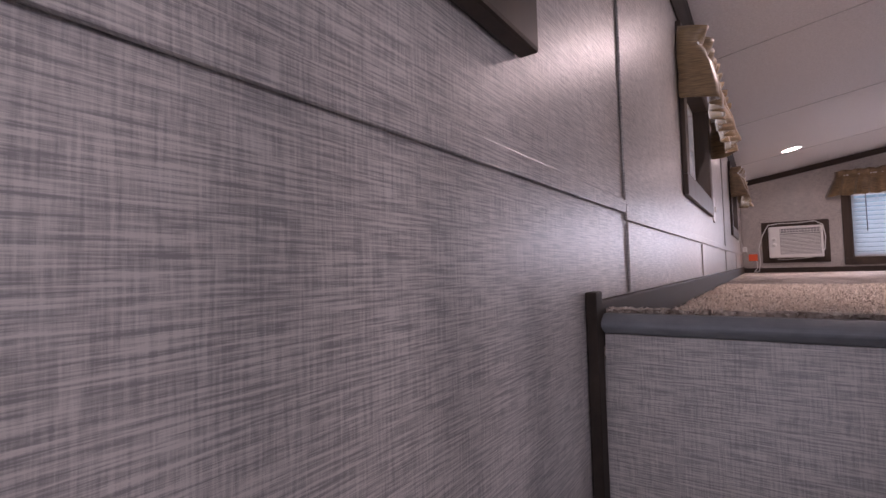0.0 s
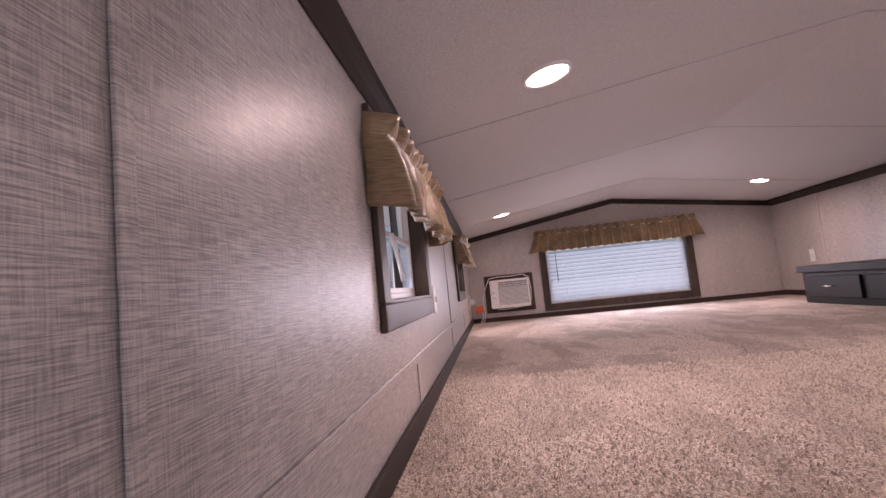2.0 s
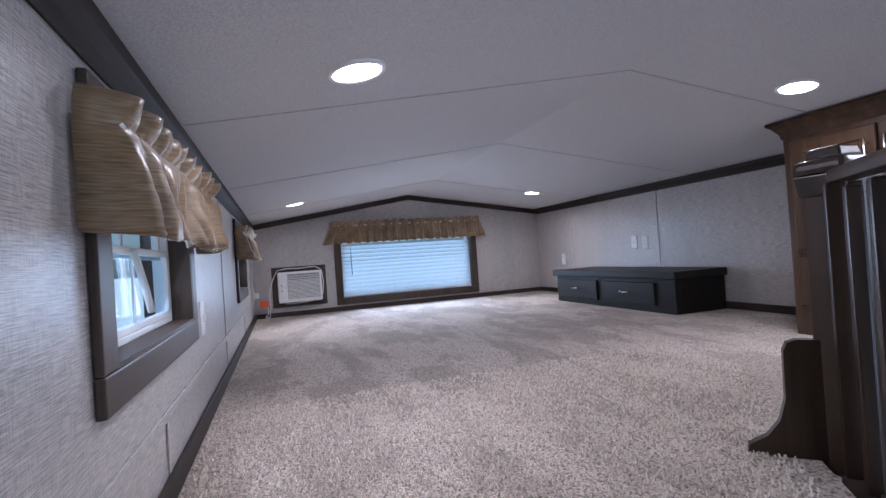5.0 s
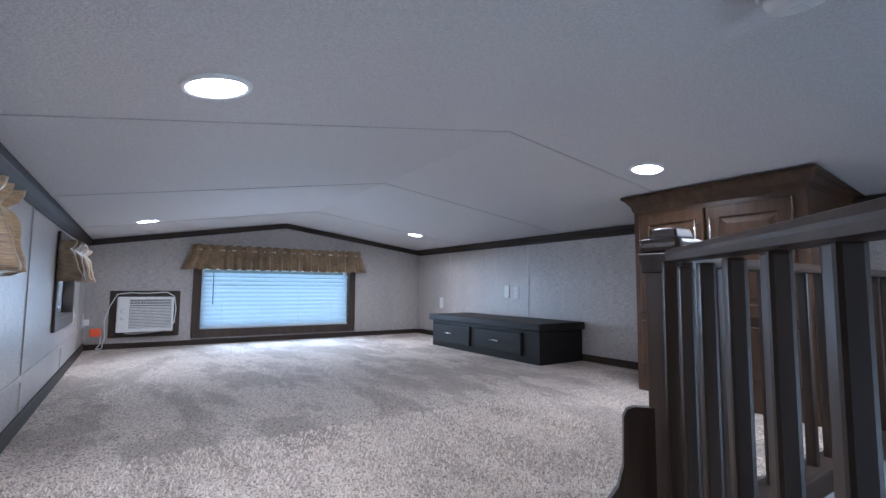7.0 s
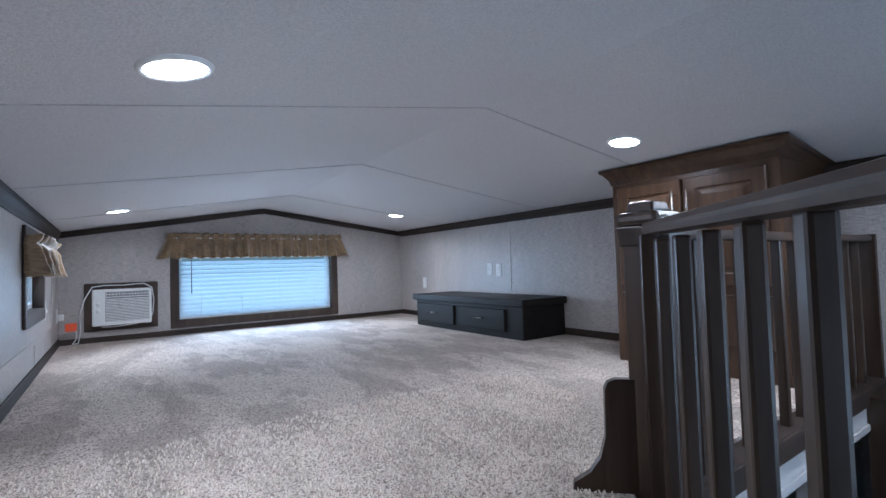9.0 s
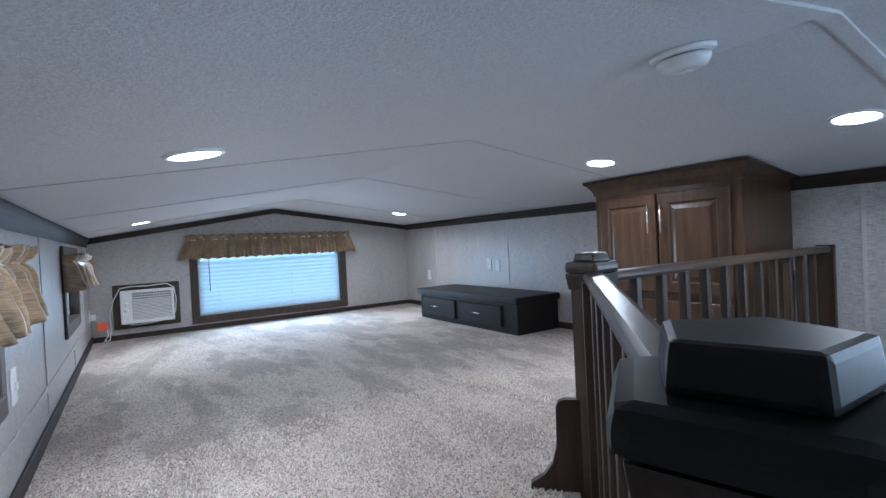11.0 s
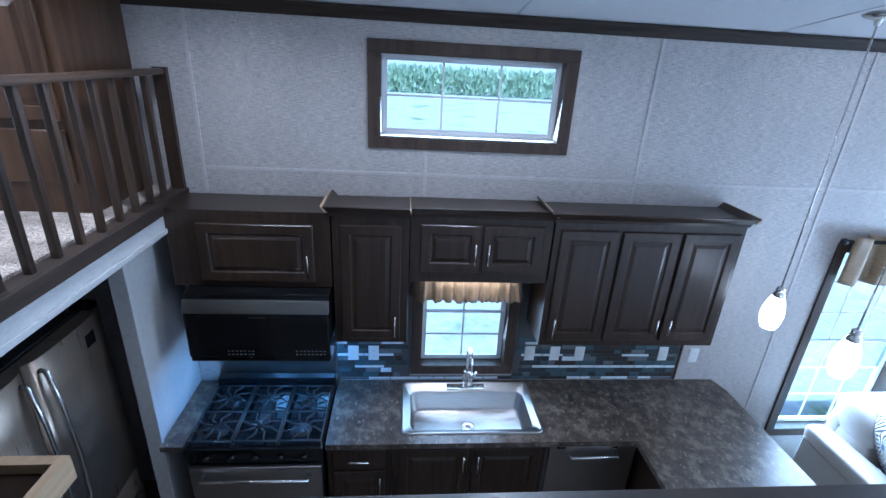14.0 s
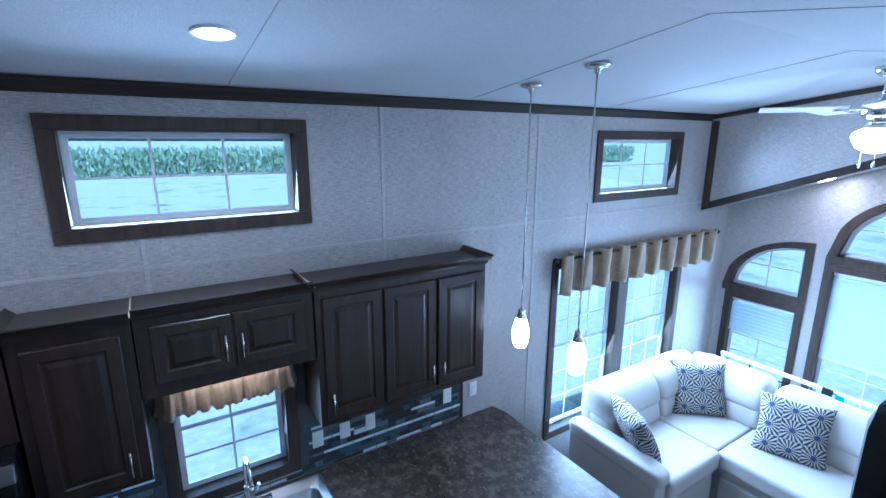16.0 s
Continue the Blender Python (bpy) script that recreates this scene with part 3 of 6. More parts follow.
# ---- things ----
def downlight(x, y):
    z = ceil_z(x)
    t = thing("recessed_light", "round white recessed LED light, lit, in the ceiling", "ceiling light", "recessed ceiling lights", at=(x, y, z))
    tilt = -math.atan2(ZP - ZL, XR - XW) if x < XR else math.atan2(ZP - ZW, W - XR)
    t.rotation_euler = (0, tilt, 0)
    bm = bmesh.new()
    lathe(bm, [(0.064, -0.004), (0.066, -0.008), (0.076, -0.006), (0.078, -0.0015), (0.078, 0.002), (0.06, 0.002)], (0, 0, 0), 32)
    part("trim_ring", bm, M_WHITE, t, "white metal ring")
    bm = bmesh.new()
    lathe(bm, [(0.001, -0.0045), (0.065, -0.0045), (0.065, -0.001), (0.001, -0.001)], (0, 0, 0), 32)
    part("lens", bm, M_LED, t, "glowing lens")
    la = new("downlight_lamp", bpy.data.lights.new("downlight_lamp", "AREA"))
    la.data.shape, la.data.size, la.data.energy, la.data.color = "DISK", 0.10, 5.9, (1.0, 0.95, 0.90)
    la.data.spread = radians(165)
    la.location = (0, 0, -0.012)
    la.parent = t
    return t


for x, y in ((0.447, 2.055), (0.362, 4.70), (2.575, 4.86), (2.26, 2.16), (2.33, 1.19), (2.38, -0.16)):
    downlight(x, y)


# ---- loft rails ----
def newel(x, y, z0, half, sides, turn, label, body_mat=M_RAIL, capz=2.975):
    t = thing("newel_post", label, "newel post", "newel posts", at=(x, y, z0))

    def poly(r):
        return [(r * math.cos(turn + 2 * math.pi * k / sides), r * math.sin(turn + 2 * math.pi * k / sides)) for k in range(sides)]

    def layer(name, r0, r1, za, zb, m, bev):
        bm = bmesh.new()
        a = [bm.verts.new((*p, za - z0)) for p in poly(r0)]
        b = [bm.verts.new((*p, zb - z0)) for p in poly(r1)]
        fs = [bm.faces.new(list(reversed(a))), bm.faces.new(b)]
        for i in range(sides):
            fs.append(bm.faces.new((a[i], a[(i + 1) % sides], b[(i + 1) % sides], b[i])))
        if bev:
            bmesh.ops.bevel(bm, geom=list({e for f in fs for e in f.edges}), offset=bev, segments=2, affect="EDGES", profile=0.6)
        return part(name, bm, m, t)

    k = half / math.cos(math.pi / sides)
    layer("post", k, k, z0, capz - 0.035, body_mat, 0.003)
    layer("collar", k * 1.12, k * 1.26, capz - 0.080, capz - (0.030 if sides == 5 else 0.034), body_mat, 0.003)
    big = sides == 5
    layer("cap", k * (1.42 if big else 1.30), k * (1.36 if big else 1.26), capz - (0.028 if big else 0.033), capz, M_BENCH if sides == 5 else body_mat, 0.012)
    layer("cap_block", k * 0.88, k * (0.82 if big else 0.74), capz + 0.0005, capz + (0.028 if big else 0.024), M_BENCH if sides == 5 else body_mat, 0.005)
    return t


newel(NA.x, NA.y, LF - 0.19, 0.042, 4, math.pi / 4, "square dark brown newel post at the corner of the loft rail", capz=2.985)
newel(NB.x, NB.y, 1.26, 0.0535, 5, radians(16), "five-sided dark stained newel post with a stepped cap", capz=2.973)
t = thing("newel_post", "plain dark stained post at the end of the stair rail", "newel post", "newel posts", at=(NC.x, NC.y, 1.26))
boxes("post", M_RAIL, t, ((-0.035, -0.035, 0), (0.035, 0.035, 1.60)), bevel=0.006)
t = thing("newel_post", "round-topped dark post farther down the stair", "newel post", "newel posts", at=(0.566, -0.368, 1.26))
boxes("post", M_BENCH, t, ((-0.036, -0.036, 0), (0.036, 0.036, 1.60)), bevel=0.02)


def bar(bm, a, b, w, h, bevel=0.006):
    """A level bar between two points with a rounded rectangular section; the points are on its top."""
    a, b = Vector(a), Vector(b)
    d = b - a
    m = Matrix.Translation(a) @ Matrix.Rotation(math.atan2(d.y, d.x), 4, "Z")
    box(bm, (0, -w / 2, -h), (d.length, w / 2, 0), bevel, m)


def railing(label, a, b, n, top, foot, gap, shoe=True, wide=0.058, drop=0.0, end_post=False, thick=0.030):
    """A handrail with round-edged square balusters between two points."""
    t = thing("railing", label, "railing", at=(a[0], a[1], foot))
    o = Vector((a[0], a[1], foot))
    a3, b3 = Vector((a[0], a[1], 0)), Vector((b[0], b[1], 0))
    d = (b3 - a3).normalized()
    bm = bmesh.new()
    tilt = Matrix.Translation(a3 + Vector((0, 0, top)) - o) @ Matrix.Rotation(math.atan2(d.y, d.x), 4, "Z") @ Matrix.Rotation(math.atan2(drop, (b3 - a3).length), 4, "Y")
    box(bm, (0, -wide / 2, -thick), (math.hypot((b3 - a3).length, drop), wide / 2, 0), 0.4 * thick, tilt)
    part("handrail", bm, M_RAILX, t, "rounded handrail in paler wood, the light on its grain put into the colour")
    if shoe:
        bm = bmesh.new()
        bar(bm, a3 + Vector((0, 0, foot + 0.020)) - o, b3 + Vector((0, 0, foot + 0.020)) - o, 0.075, 0.060, 0.004)
        part("shoe_rail", bm, M_TRIMX, t, "flat brown bottom rail")
    ang = math.atan2(d.y, d.x)
    if end_post:
        bm = bmesh.new()
        box(bm, (-0.006, -0.031, 0.01), (0.014, 0.031, top - 0.030 - foot), 0.003, Matrix.Rotation(ang, 4, "Z"))
        ep = part("end_post", bm, M_RAIL, t, "flat half post screwed to the newel")
        for zz in (0.10, top - foot - 0.10):
            bm = bmesh.new()
            lathe(bm, [(0.0045, -0.0005), (0.0045, 0.0012), (0.001, 0.0012)], (0, 0, 0), 10, "x")
            bmesh.ops.transform(bm, matrix=Matrix.Rotation(ang, 4, "Z") @ Matrix.Translation((0.0145, 0.014, zz)), verts=bm.verts)
            part("screw", bm, M_BLACK, ep)
    me = None
    for i in range(n):
        p = a3 + (b3 - a3) * ((i + gap) / (n - 1 + 2 * gap))
        if me is None:
            bm = bmesh.new()
            box(bm, (-0.0145, -0.0145, 0), (0.0145, 0.0145, top - 0.6 * thick - drop - foot - 0.01), 0.006)
            ob = part("baluster", bm, M_RAIL, t)
            me = ob.data
        else:
            ob = new("baluster", me)
            ob.parent = t
        ob.matrix_basis = Matrix.Translation(p + Vector((0, 0, foot + 0.01)) - o) @ Matrix.Rotation(ang, 4, "Z")
    return t


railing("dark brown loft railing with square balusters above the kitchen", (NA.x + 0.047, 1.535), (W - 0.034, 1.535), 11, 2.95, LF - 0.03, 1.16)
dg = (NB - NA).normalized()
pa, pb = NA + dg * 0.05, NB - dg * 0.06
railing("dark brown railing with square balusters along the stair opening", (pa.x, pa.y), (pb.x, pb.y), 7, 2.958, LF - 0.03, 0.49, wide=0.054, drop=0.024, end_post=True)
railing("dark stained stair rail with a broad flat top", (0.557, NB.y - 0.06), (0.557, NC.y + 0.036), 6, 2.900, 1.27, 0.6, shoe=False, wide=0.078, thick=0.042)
strip("wall_post", M_RAIL, "flat brown half post where the loft rail meets the wall", ((W - 0.033, 1.50, LF - 0.04), (W - 0.002, 1.57, 2.955)), bevel=0.003)
# curved foot beside the far newel
bm = bmesh.new()
out = [(0.0, 0.0), (0.15, 0.0), (0.148, 0.02), (0.11, 0.045), (0.085, 0.08), (0.072, 0.13), (0.070, 0.24), (0.062, 0.258), (0.045, 0.265), (0.0, 0.265)]
nn = Vector((-1, 1, 0)).normalized()
prism(bm, out, -0.011, 0.011, lambda u, d, z: NA + nn * (u + 0.047) + Vector((1, 1, 0)).normalized() * d + Vector((0, 0, LF + z)))
tagged(part("skirt_bracket", bm, M_RAIL), "dark brown curved bracket at the foot of the newel post", "bracket")
# edge of the deck: brown nosing above the white fascia, moulding below it
for nm, m, pa, pb, z0, z1, off in (("edge_trim", M_TRIMX, (1.36, YL), (W, YL), LF - 0.078, LF - 0.011, 0.012), ("edge_moulding", M_FASCIA, (1.36, YL), (W, YL), LF - 0.178, LF - 0.150, 0.010)):
    strip(nm, m, "trim along the loft edge above the kitchen", ((pa[0], YL - off, z0), (pb[0] - 0.002, YL - 0.001, z1)))
bm = bmesh.new()
bar(bm, (0.68, 0.79, LF - 0.003), (1.355, YL - 0.006, LF - 0.003), 0.03, 0.08, 0.003)
tagged(part("edge_trim", bm, M_TRIM), "brown trim along the slanting loft edge", "trim", kind="structure")
# nosing and lip of carpet at the stair
bm = bmesh.new()
n = 10
prof = [(0.0 - 0.016 * math.sin(math.pi * i / n), LF + 0.042 - 0.024 * i / n) for i in range(n + 1)] + [(0.02, LF + 0.018), (0.02, LF + 0.042)]
prism(bm, [(0.757 + u, z) for u, z in prof], XW + 0.016, 0.50, lambda u, d, z: Vector((d, u, z)))
tagged(part("stair_nosing", bm, M_EDGE, smooth=False), "rounded grey nosing on the loft edge", "nosing", kind="structure")
strip("riser_cap", M_WALL, "linen vinyl strip under the grey nosing", ((XW + 0.016, 0.757, LF - 0.06), (0.50, 0.775, LF + 0.017)), bevel=0.0)
strip("corner_strip", M_TRIM, "dark upright trim strip beside the riser", ((XW + 0.001, 0.730, 1.26), (XW + 0.015, 0.756, LF + 0.07)), bevel=0.002)
bm = bmesh.new()
rows = []
for j in range(13):
    f = j / 12
    y = 0.772 + 0.233 * f
    rows.append([bm.verts.new((XW + 0.014 + 0.535 * i / 40, y + random.uniform(-0.002, 0.002), LF + 0.001 + 0.044 * (1 - f) ** 1.6 + random.uniform(0, 0.004))) for i in range(41)])
for a, b in zip(rows, rows[1:]):
    for i in range(40):
        bm.faces.new((a[i], a[i + 1], b[i + 1], b[i]))
low = [bm.verts.new((v.co.x, 0.773, LF + 0.001)) for v in rows[0]]
for i in range(40):
    bm.faces.new((low[i], low[i + 1], rows[0][i + 1], rows[0][i]))
tagged(part("carpet_lip", bm, M_CARPET, smooth=True), "beige carpet rolled over the loft edge", "carpet", kind="structure")

# pile standing up along the lip
rng = np.random.default_rng(4)
verts, faces = [], []
N = 52000
for x, y in zip(rng.uniform(XW + 0.018, 1.9, N), 0.776 + 1.9 * rng.uniform(0, 1, N) ** 2.4):
    if x > 0.48 and y < x + 0.30:
        continue
    base = LF + (0.044 * max(0.0, 1 - (y - 0.765) / 0.24) ** 1.6 if x < 0.51 else 0.0)
    a = rng.uniform(0, 6.28)
    r, h = rng.uniform(0.002, 0.0036), rng.uniform(0.004, 0.009)
    lx, ly = rng.uniform(-0.004, 0.004, 2)
    k = len(verts)
    for q in range(3):
        verts.append((x + r * math.cos(a + 2.094 * q), y + r * math.sin(a + 2.094 * q), base - 0.001))
    for q in range(3):
        verts.append((x + lx + 0.7 * r * math.cos(a + 0.6 + 2.094 * q), y + ly + 0.7 * r * math.sin(a + 0.6 + 2.094 * q), base + h))
    faces += [(k, k + 1, k + 4, k + 3), (k + 1, k + 2, k + 5, k + 4), (k + 2, k, k + 3, k + 5), (k + 3, k + 4, k + 5)]
me = bpy.data.meshes.new("carpet_pile")
me.from_pydata(verts, [], faces)
me.materials.append(M_TUFT)
tagged(new("carpet_pile", me), "short twisted beige carpet tufts at the loft edge", "carpet", kind="stuff")

# dark framed panel on the stair wall
t = thing("wall_panel", "dark brown framed access panel on the stair wall", "panel")
bm = bmesh.new()
box(bm, (XW + 0.001, -0.25, 2.628), (XW + 0.022, 0.562, 3.13), 0.004)
part("frame", bm, M_FRAME, t)


# ---- cabinet making ----
def rings(bm, put, u0, u1, z0, z1, steps, back):
    """A panel whose face follows steps of (inset, height towards the room), closed at the back."""
    loops = []
    for i, d in steps:
        loops.append([bm.verts.new(put(u, -d, z)) for u, z in ((u0 + i, z0 + i), (u1 - i, z0 + i), (u1 - i, z1 - i), (u0 + i, z1 - i))])
    base = [bm.verts.new(put(u, -back, z)) for u, z in ((u0, z0), (u1, z0), (u1, z1), (u0, z1))]
    fs = []
    for a, b in zip([base] + loops, loops):
        for k in range(4):
            fs.append(bm.faces.new((a[k], a[(k + 1) % 4], b[(k + 1) % 4], b[k])))
    fs.append(bm.faces.new(loops[-1]))
    fs.append(bm.faces.new(base))
    bmesh.ops.recalc_face_normals(bm, faces=fs)


def pull(parent, put, u, z, d, length=0.13, upright=True, m=None):
    """A bar pull on two posts."""
    bm = bmesh.new()
    h = length / 2
    e = (0, 1) if upright else (1, 0)
    tube(bm, [put(u - e[0] * h, -d - 0.028, z - e[1] * h), put(u + e[0] * h, -d - 0.028, z + e[1] * h)], 0.0052, 10)
    for s in (-0.7, 0.7):
        tube(bm, [put(u + s * e[0] * h, -d - 0.001, z + s * e[1] * h), put(u + s * e[0] * h, -d - 0.028, z + s * e[1] * h)], 0.0042, 8)
    return part("handle", bm, m or M_CHROME, parent, "brushed nickel bar handle")


def raised_door(parent, put, u0, u1, z0, z1, d, hu=None, hz=None, m=None, stile=0.052, length=0.13):
    bm = bmesh.new()
    t = 0.019
    rings(bm, put, u0, u1, z0, z1, [(0.0, d + t - 0.004), (0.004, d + t), (stile, d + t), (stile + 0.006, d + t - 0.009), (stile + 0.014, d + t - 0.009), (stile + 0.034, d + t - 0.001), (stile + 0.036, d + t - 0.001)], d + 0.001)
    ob = part("door", bm, m or M_CAB, parent)
    if hu is not None:
        pull(ob, put, hu, hz, d + t, length)
    return ob


def facing_west(x):
    """Faces on a plane x, seen from the west: depth grows to the east."""
    return lambda u, d, z: Vector((x + d, u, z))


def wall_cabinet(label, u0, u1, z0, z1, x, doors, crown=True, m=None):
    c = thing("wall_cabinet", label, "cabinet", "kitchen wall cabinets", at=(x, (u0 + u1) / 2, z0))
    o = Vector((x, (u0 + u1) / 2, z0))
    bm = bmesh.new()
    box(bm, Vector((x, u0, z0)) - o, Vector((W - 0.006, u1, z1)) - o, 0.002)
    part("body", bm, m or M_CAB, c)
    put = lambda u, d, z: Vector((x + d, u, z)) - o
    for a, b, q0, q1, hu, hz in doors:
        raised_door(c, put, a, b, q0, q1, 0.0, hu, hz)
    if crown:
        bm = bmesh.new()
        sec = [(0.0, -0.028), (-0.008, -0.028), (-0.012, -0.008), (-0.036, 0.022), (-0.040, 0.030), (-0.034, 0.034), (0.0, 0.0)]
        lo, hi = (crown if isinstance(crown, tuple) else (1, 1))
        path = []
        if hi:
            path.append(((W - 0.008, u1), (0, 1)))
        path.append(((x, u1), (-1, 1 if hi else 0)))
        path.append(((x, u0), (-1, -1 if lo else 0)))
        if lo:
            path.append(((W - 0.008, u0), (0, -1)))
        loops = []
        for (px, py), (nx, ny) in path:
            loops.append([bm.verts.new(Vector((px - s * nx, py - s * ny, z1 + h)) - o) for s, h in sec])
        fs = []
        for a, b in zip(loops, loops[1:]):
            for k in range(len(sec)):
                fs.append(bm.faces.new((a[k], a[(k + 1) % len(sec)], b[(k + 1) % len(sec)], b[k])))
        fs.append(bm.faces.new(loops[0]))
        fs.append(bm.faces.new(loops[-1]))
        bmesh.ops.recalc_face_normals(bm, faces=fs)
        part("crown", bm, M_CABX, c, "crown moulding with pale raw edges")
    return c


raised_door(t, lambda u, d, z: Vector((XW + 0.022 - d, u, z)), -0.20, 0.519, 2.671, 3.09, 0.0, m=M_FRAME, stile=0.05)
XC = 2.84
wall_cabinet("dark-stained wall cabinet with one wide door over the microwave", 0.655, 1.50, 1.845, 2.285, XC, [(0.745, 1.345, 1.885, 2.215, 0.775, 1.99)], crown=False)
wall_cabinet("narrow dark-stained wall cabinet beside the microwave", 0.228, 0.645, 1.485, 2.298, XC, [(0.272, 0.602, 1.52, 2.225, 0.30, 1.62)], crown=(0, 1))
wall_cabinet("short dark-stained double-door wall cabinet over the sink window", -0.573, 0.222, 1.885, 2.302, XC + 0.012, [(-0.168, 0.165, 1.955, 2.235, -0.138, 2.075), (-0.522, -0.182, 1.955, 2.235, -0.212, 2.075)], crown=(0, 0))
wall_cabinet("dark-stained three-door wall cabinet at the end of the run", -1.705, -0.580, 1.47, 2.298, XC, [(-0.955, -0.615, 1.515, 2.225, -0.645, 1.615), (-1.318, -0.975, 1.515, 2.225, -1.288, 1.615), (-1.675, -1.338, 1.515, 2.225, -1.368, 1.615)], crown=(1, 1))

# closet in the loft
CX, CY0, CY1 = 2.61, 1.67, 2.475
t = thing("closet", "tall stained-wood closet with two raised-panel doors on the loft carpet", "closet", at=(CX, 2.08, LF))
o = Vector((CX, 2.08, LF))
bm = bmesh.new()
box(bm, Vector((CX, CY0, LF)) - o, Vector((W - 0.018, CY1, 3.30)) - o, 0.003)
part("body", bm, M_CLOSET, t)
put = lambda u, d, z: Vector((CX + d, u, z)) - o
for a, b, hu in ((CY0 + 0.05, 2.072, 2.045), (2.088, CY1 - 0.04, 2.115)):
    raised_door(t, put, a, b, 2.74, 3.26, 0.0, hu, 3.13, M_CLOSET, 0.055, 0.15)
bm = bmesh.new()
rings(bm, put, CY0 + 0.05, CY1 - 0.04, 2.47, 2.70, [(0.0, 0.012), (0.004, 0.016)], 0.001)
part("drawer_front", bm, M_CLOSET, t)
pull(t, put, 2.08, 2.60, 0.016, 0.13, upright=False)
bm = bmesh.new()
sec = [(0.0, 0.0), (0.004, 0.0), (0.012, 0.03), (0.036, 0.062), (0.05, 0.072), (0.05, 0.085), (0.0, 0.085)]
loops = []
for px, py, nx, ny in ((W - 0.032, CY0, 0, -1), (CX, CY0, -1, -1), (CX, CY1, -1, 1), (W - 0.032, CY1, 0, 1)):
    loops.append([bm.verts.new(Vector((px + s * nx, py + s * ny, min(3.285 + h, ceil_z(px + s * nx) - 0.003))) - o) for s, h in sec])
fs = []
for a, b in zip(loops, loops[1:]):
    for k in range(len(sec)):
        fs.append(bm.faces.new((a[k], a[(k + 1) % len(sec)], b[(k + 1) % len(sec)], b[k])))
fs += [bm.faces.new(loops[0]), bm.faces.new(loops[-1])]
bmesh.ops.recalc_face_normals(bm, faces=fs)
part("crown", bm, M_CLOSET, t, "crown moulding against the ceiling")

# bench
BX, BY0, BY1 = 2.69, 3.295, 4.70
t = thing("drawer_bench", "low near-black bench with two drawers and a thick top", "bench", at=(BX, 4.0, LF))
o = Vector((BX, 4.0, LF))
bm = bmesh.new()
box(bm, Vector((BX, BY0, LF)) - o, Vector((W - 0.02, BY1, 2.562)) - o, 0.003)
part("body", bm, M_BENCH, t)
bm = bmesh.new()
box(bm, Vector((BX - 0.028, BY0 - 0.028, 2.563)) - o, Vector((W - 0.02, BY1 + 0.028, 2.617)) - o, 0.008)
part("top", bm, M_BENCH, t, "thick stone-look top")
put = lambda u, d, z: Vector((BX + d, u, z)) - o
for a, b in ((3.47, 4.03), (4.10, 4.66)):
    bm = bmesh.new()
    rings(bm, put, a, b, 2.375, 2.537, [(0.0, 0.014), (0.004, 0.018)], 0.001)
    dr = part("drawer_front", bm, M_BENCH, t)
    pull(dr, put, (a + b) / 2, 2.463, 0.018, 0.11, upright=False)


# ---- plates on the walls ----
def plate(put, u, z, kind, label):
    t = thing("wall_plate", label, "outlet" if kind == "outlet" else "switch", "wall plates")
    bm = bmesh.new()
    rings(bm, put, u - 0.035, u + 0.035, z - 0.057, z + 0.057, [(0.0, 0.003), (0.003, 0.006)], 0.0008)
    part("cover", bm, M_WHITE, t)
    bm = bmesh.new()
    if kind == "outlet":
        fbox(bm, put, (u - 0.016, -0.0085, z - 0.034), (u + 0.016, -0.0062, z + 0.034), 0.0008)
        part("socket", bm, M_WHITE, t)
        for s in (-0.02, 0.02):
            for q in (-0.006, 0.006):
                bm = bmesh.new()
                fbox(bm, put, (u + q - 0.001, -0.0092, z + s - 0.004), (u + q + 0.001, -0.0086, z + s + 0.005))
                part("slot", bm, M_GREY, t)
    elif kind == "jack":
        fbox(bm, put, (u - 0.004, -0.009, z - 0.004), (u + 0.004, -0.0062, z + 0.004))
        part("jack", bm, M_GREY, t)
    else:
        fbox(bm, put, (u - 0.006, -0.014, z - 0.012), (u + 0.006, -0.0062, z + 0.012), 0.001)
        part("toggle", bm, M_WHITE, t)
    return t


plate(right, 4.165, 2.83, "jack", "white wall plate with a cable jack above the bench")
plate(right, 4.04, 2.82, "outlet", "white duplex outlet above the bench")
plate(right, 5.26, 2.695, "switch", "white wall plate beside the bench")
plate(left, 2.62, 2.675, "switch", "white switch plate beside the loft window")
plate(left, 4.90, 2.66, "switch", "white switch plate beside the loft window")
for u, k in ((0.58, "switch"), (0.444, "outlet"), (-0.635, "switch"), (-0.815, "switch"), (-0.993, "outlet"), (-1.609, "outlet")):
    plate(lambda a, d, z: right(a, d - 0.0095, z), u, 1.20, k, "white wall plate on the kitchen backsplash")
plate(right, -1.85, 1.18, "outlet", "white duplex outlet on the vinyl wall")
plate(right, -2.56, 0.42, "outlet", "white duplex outlet low on the wall")


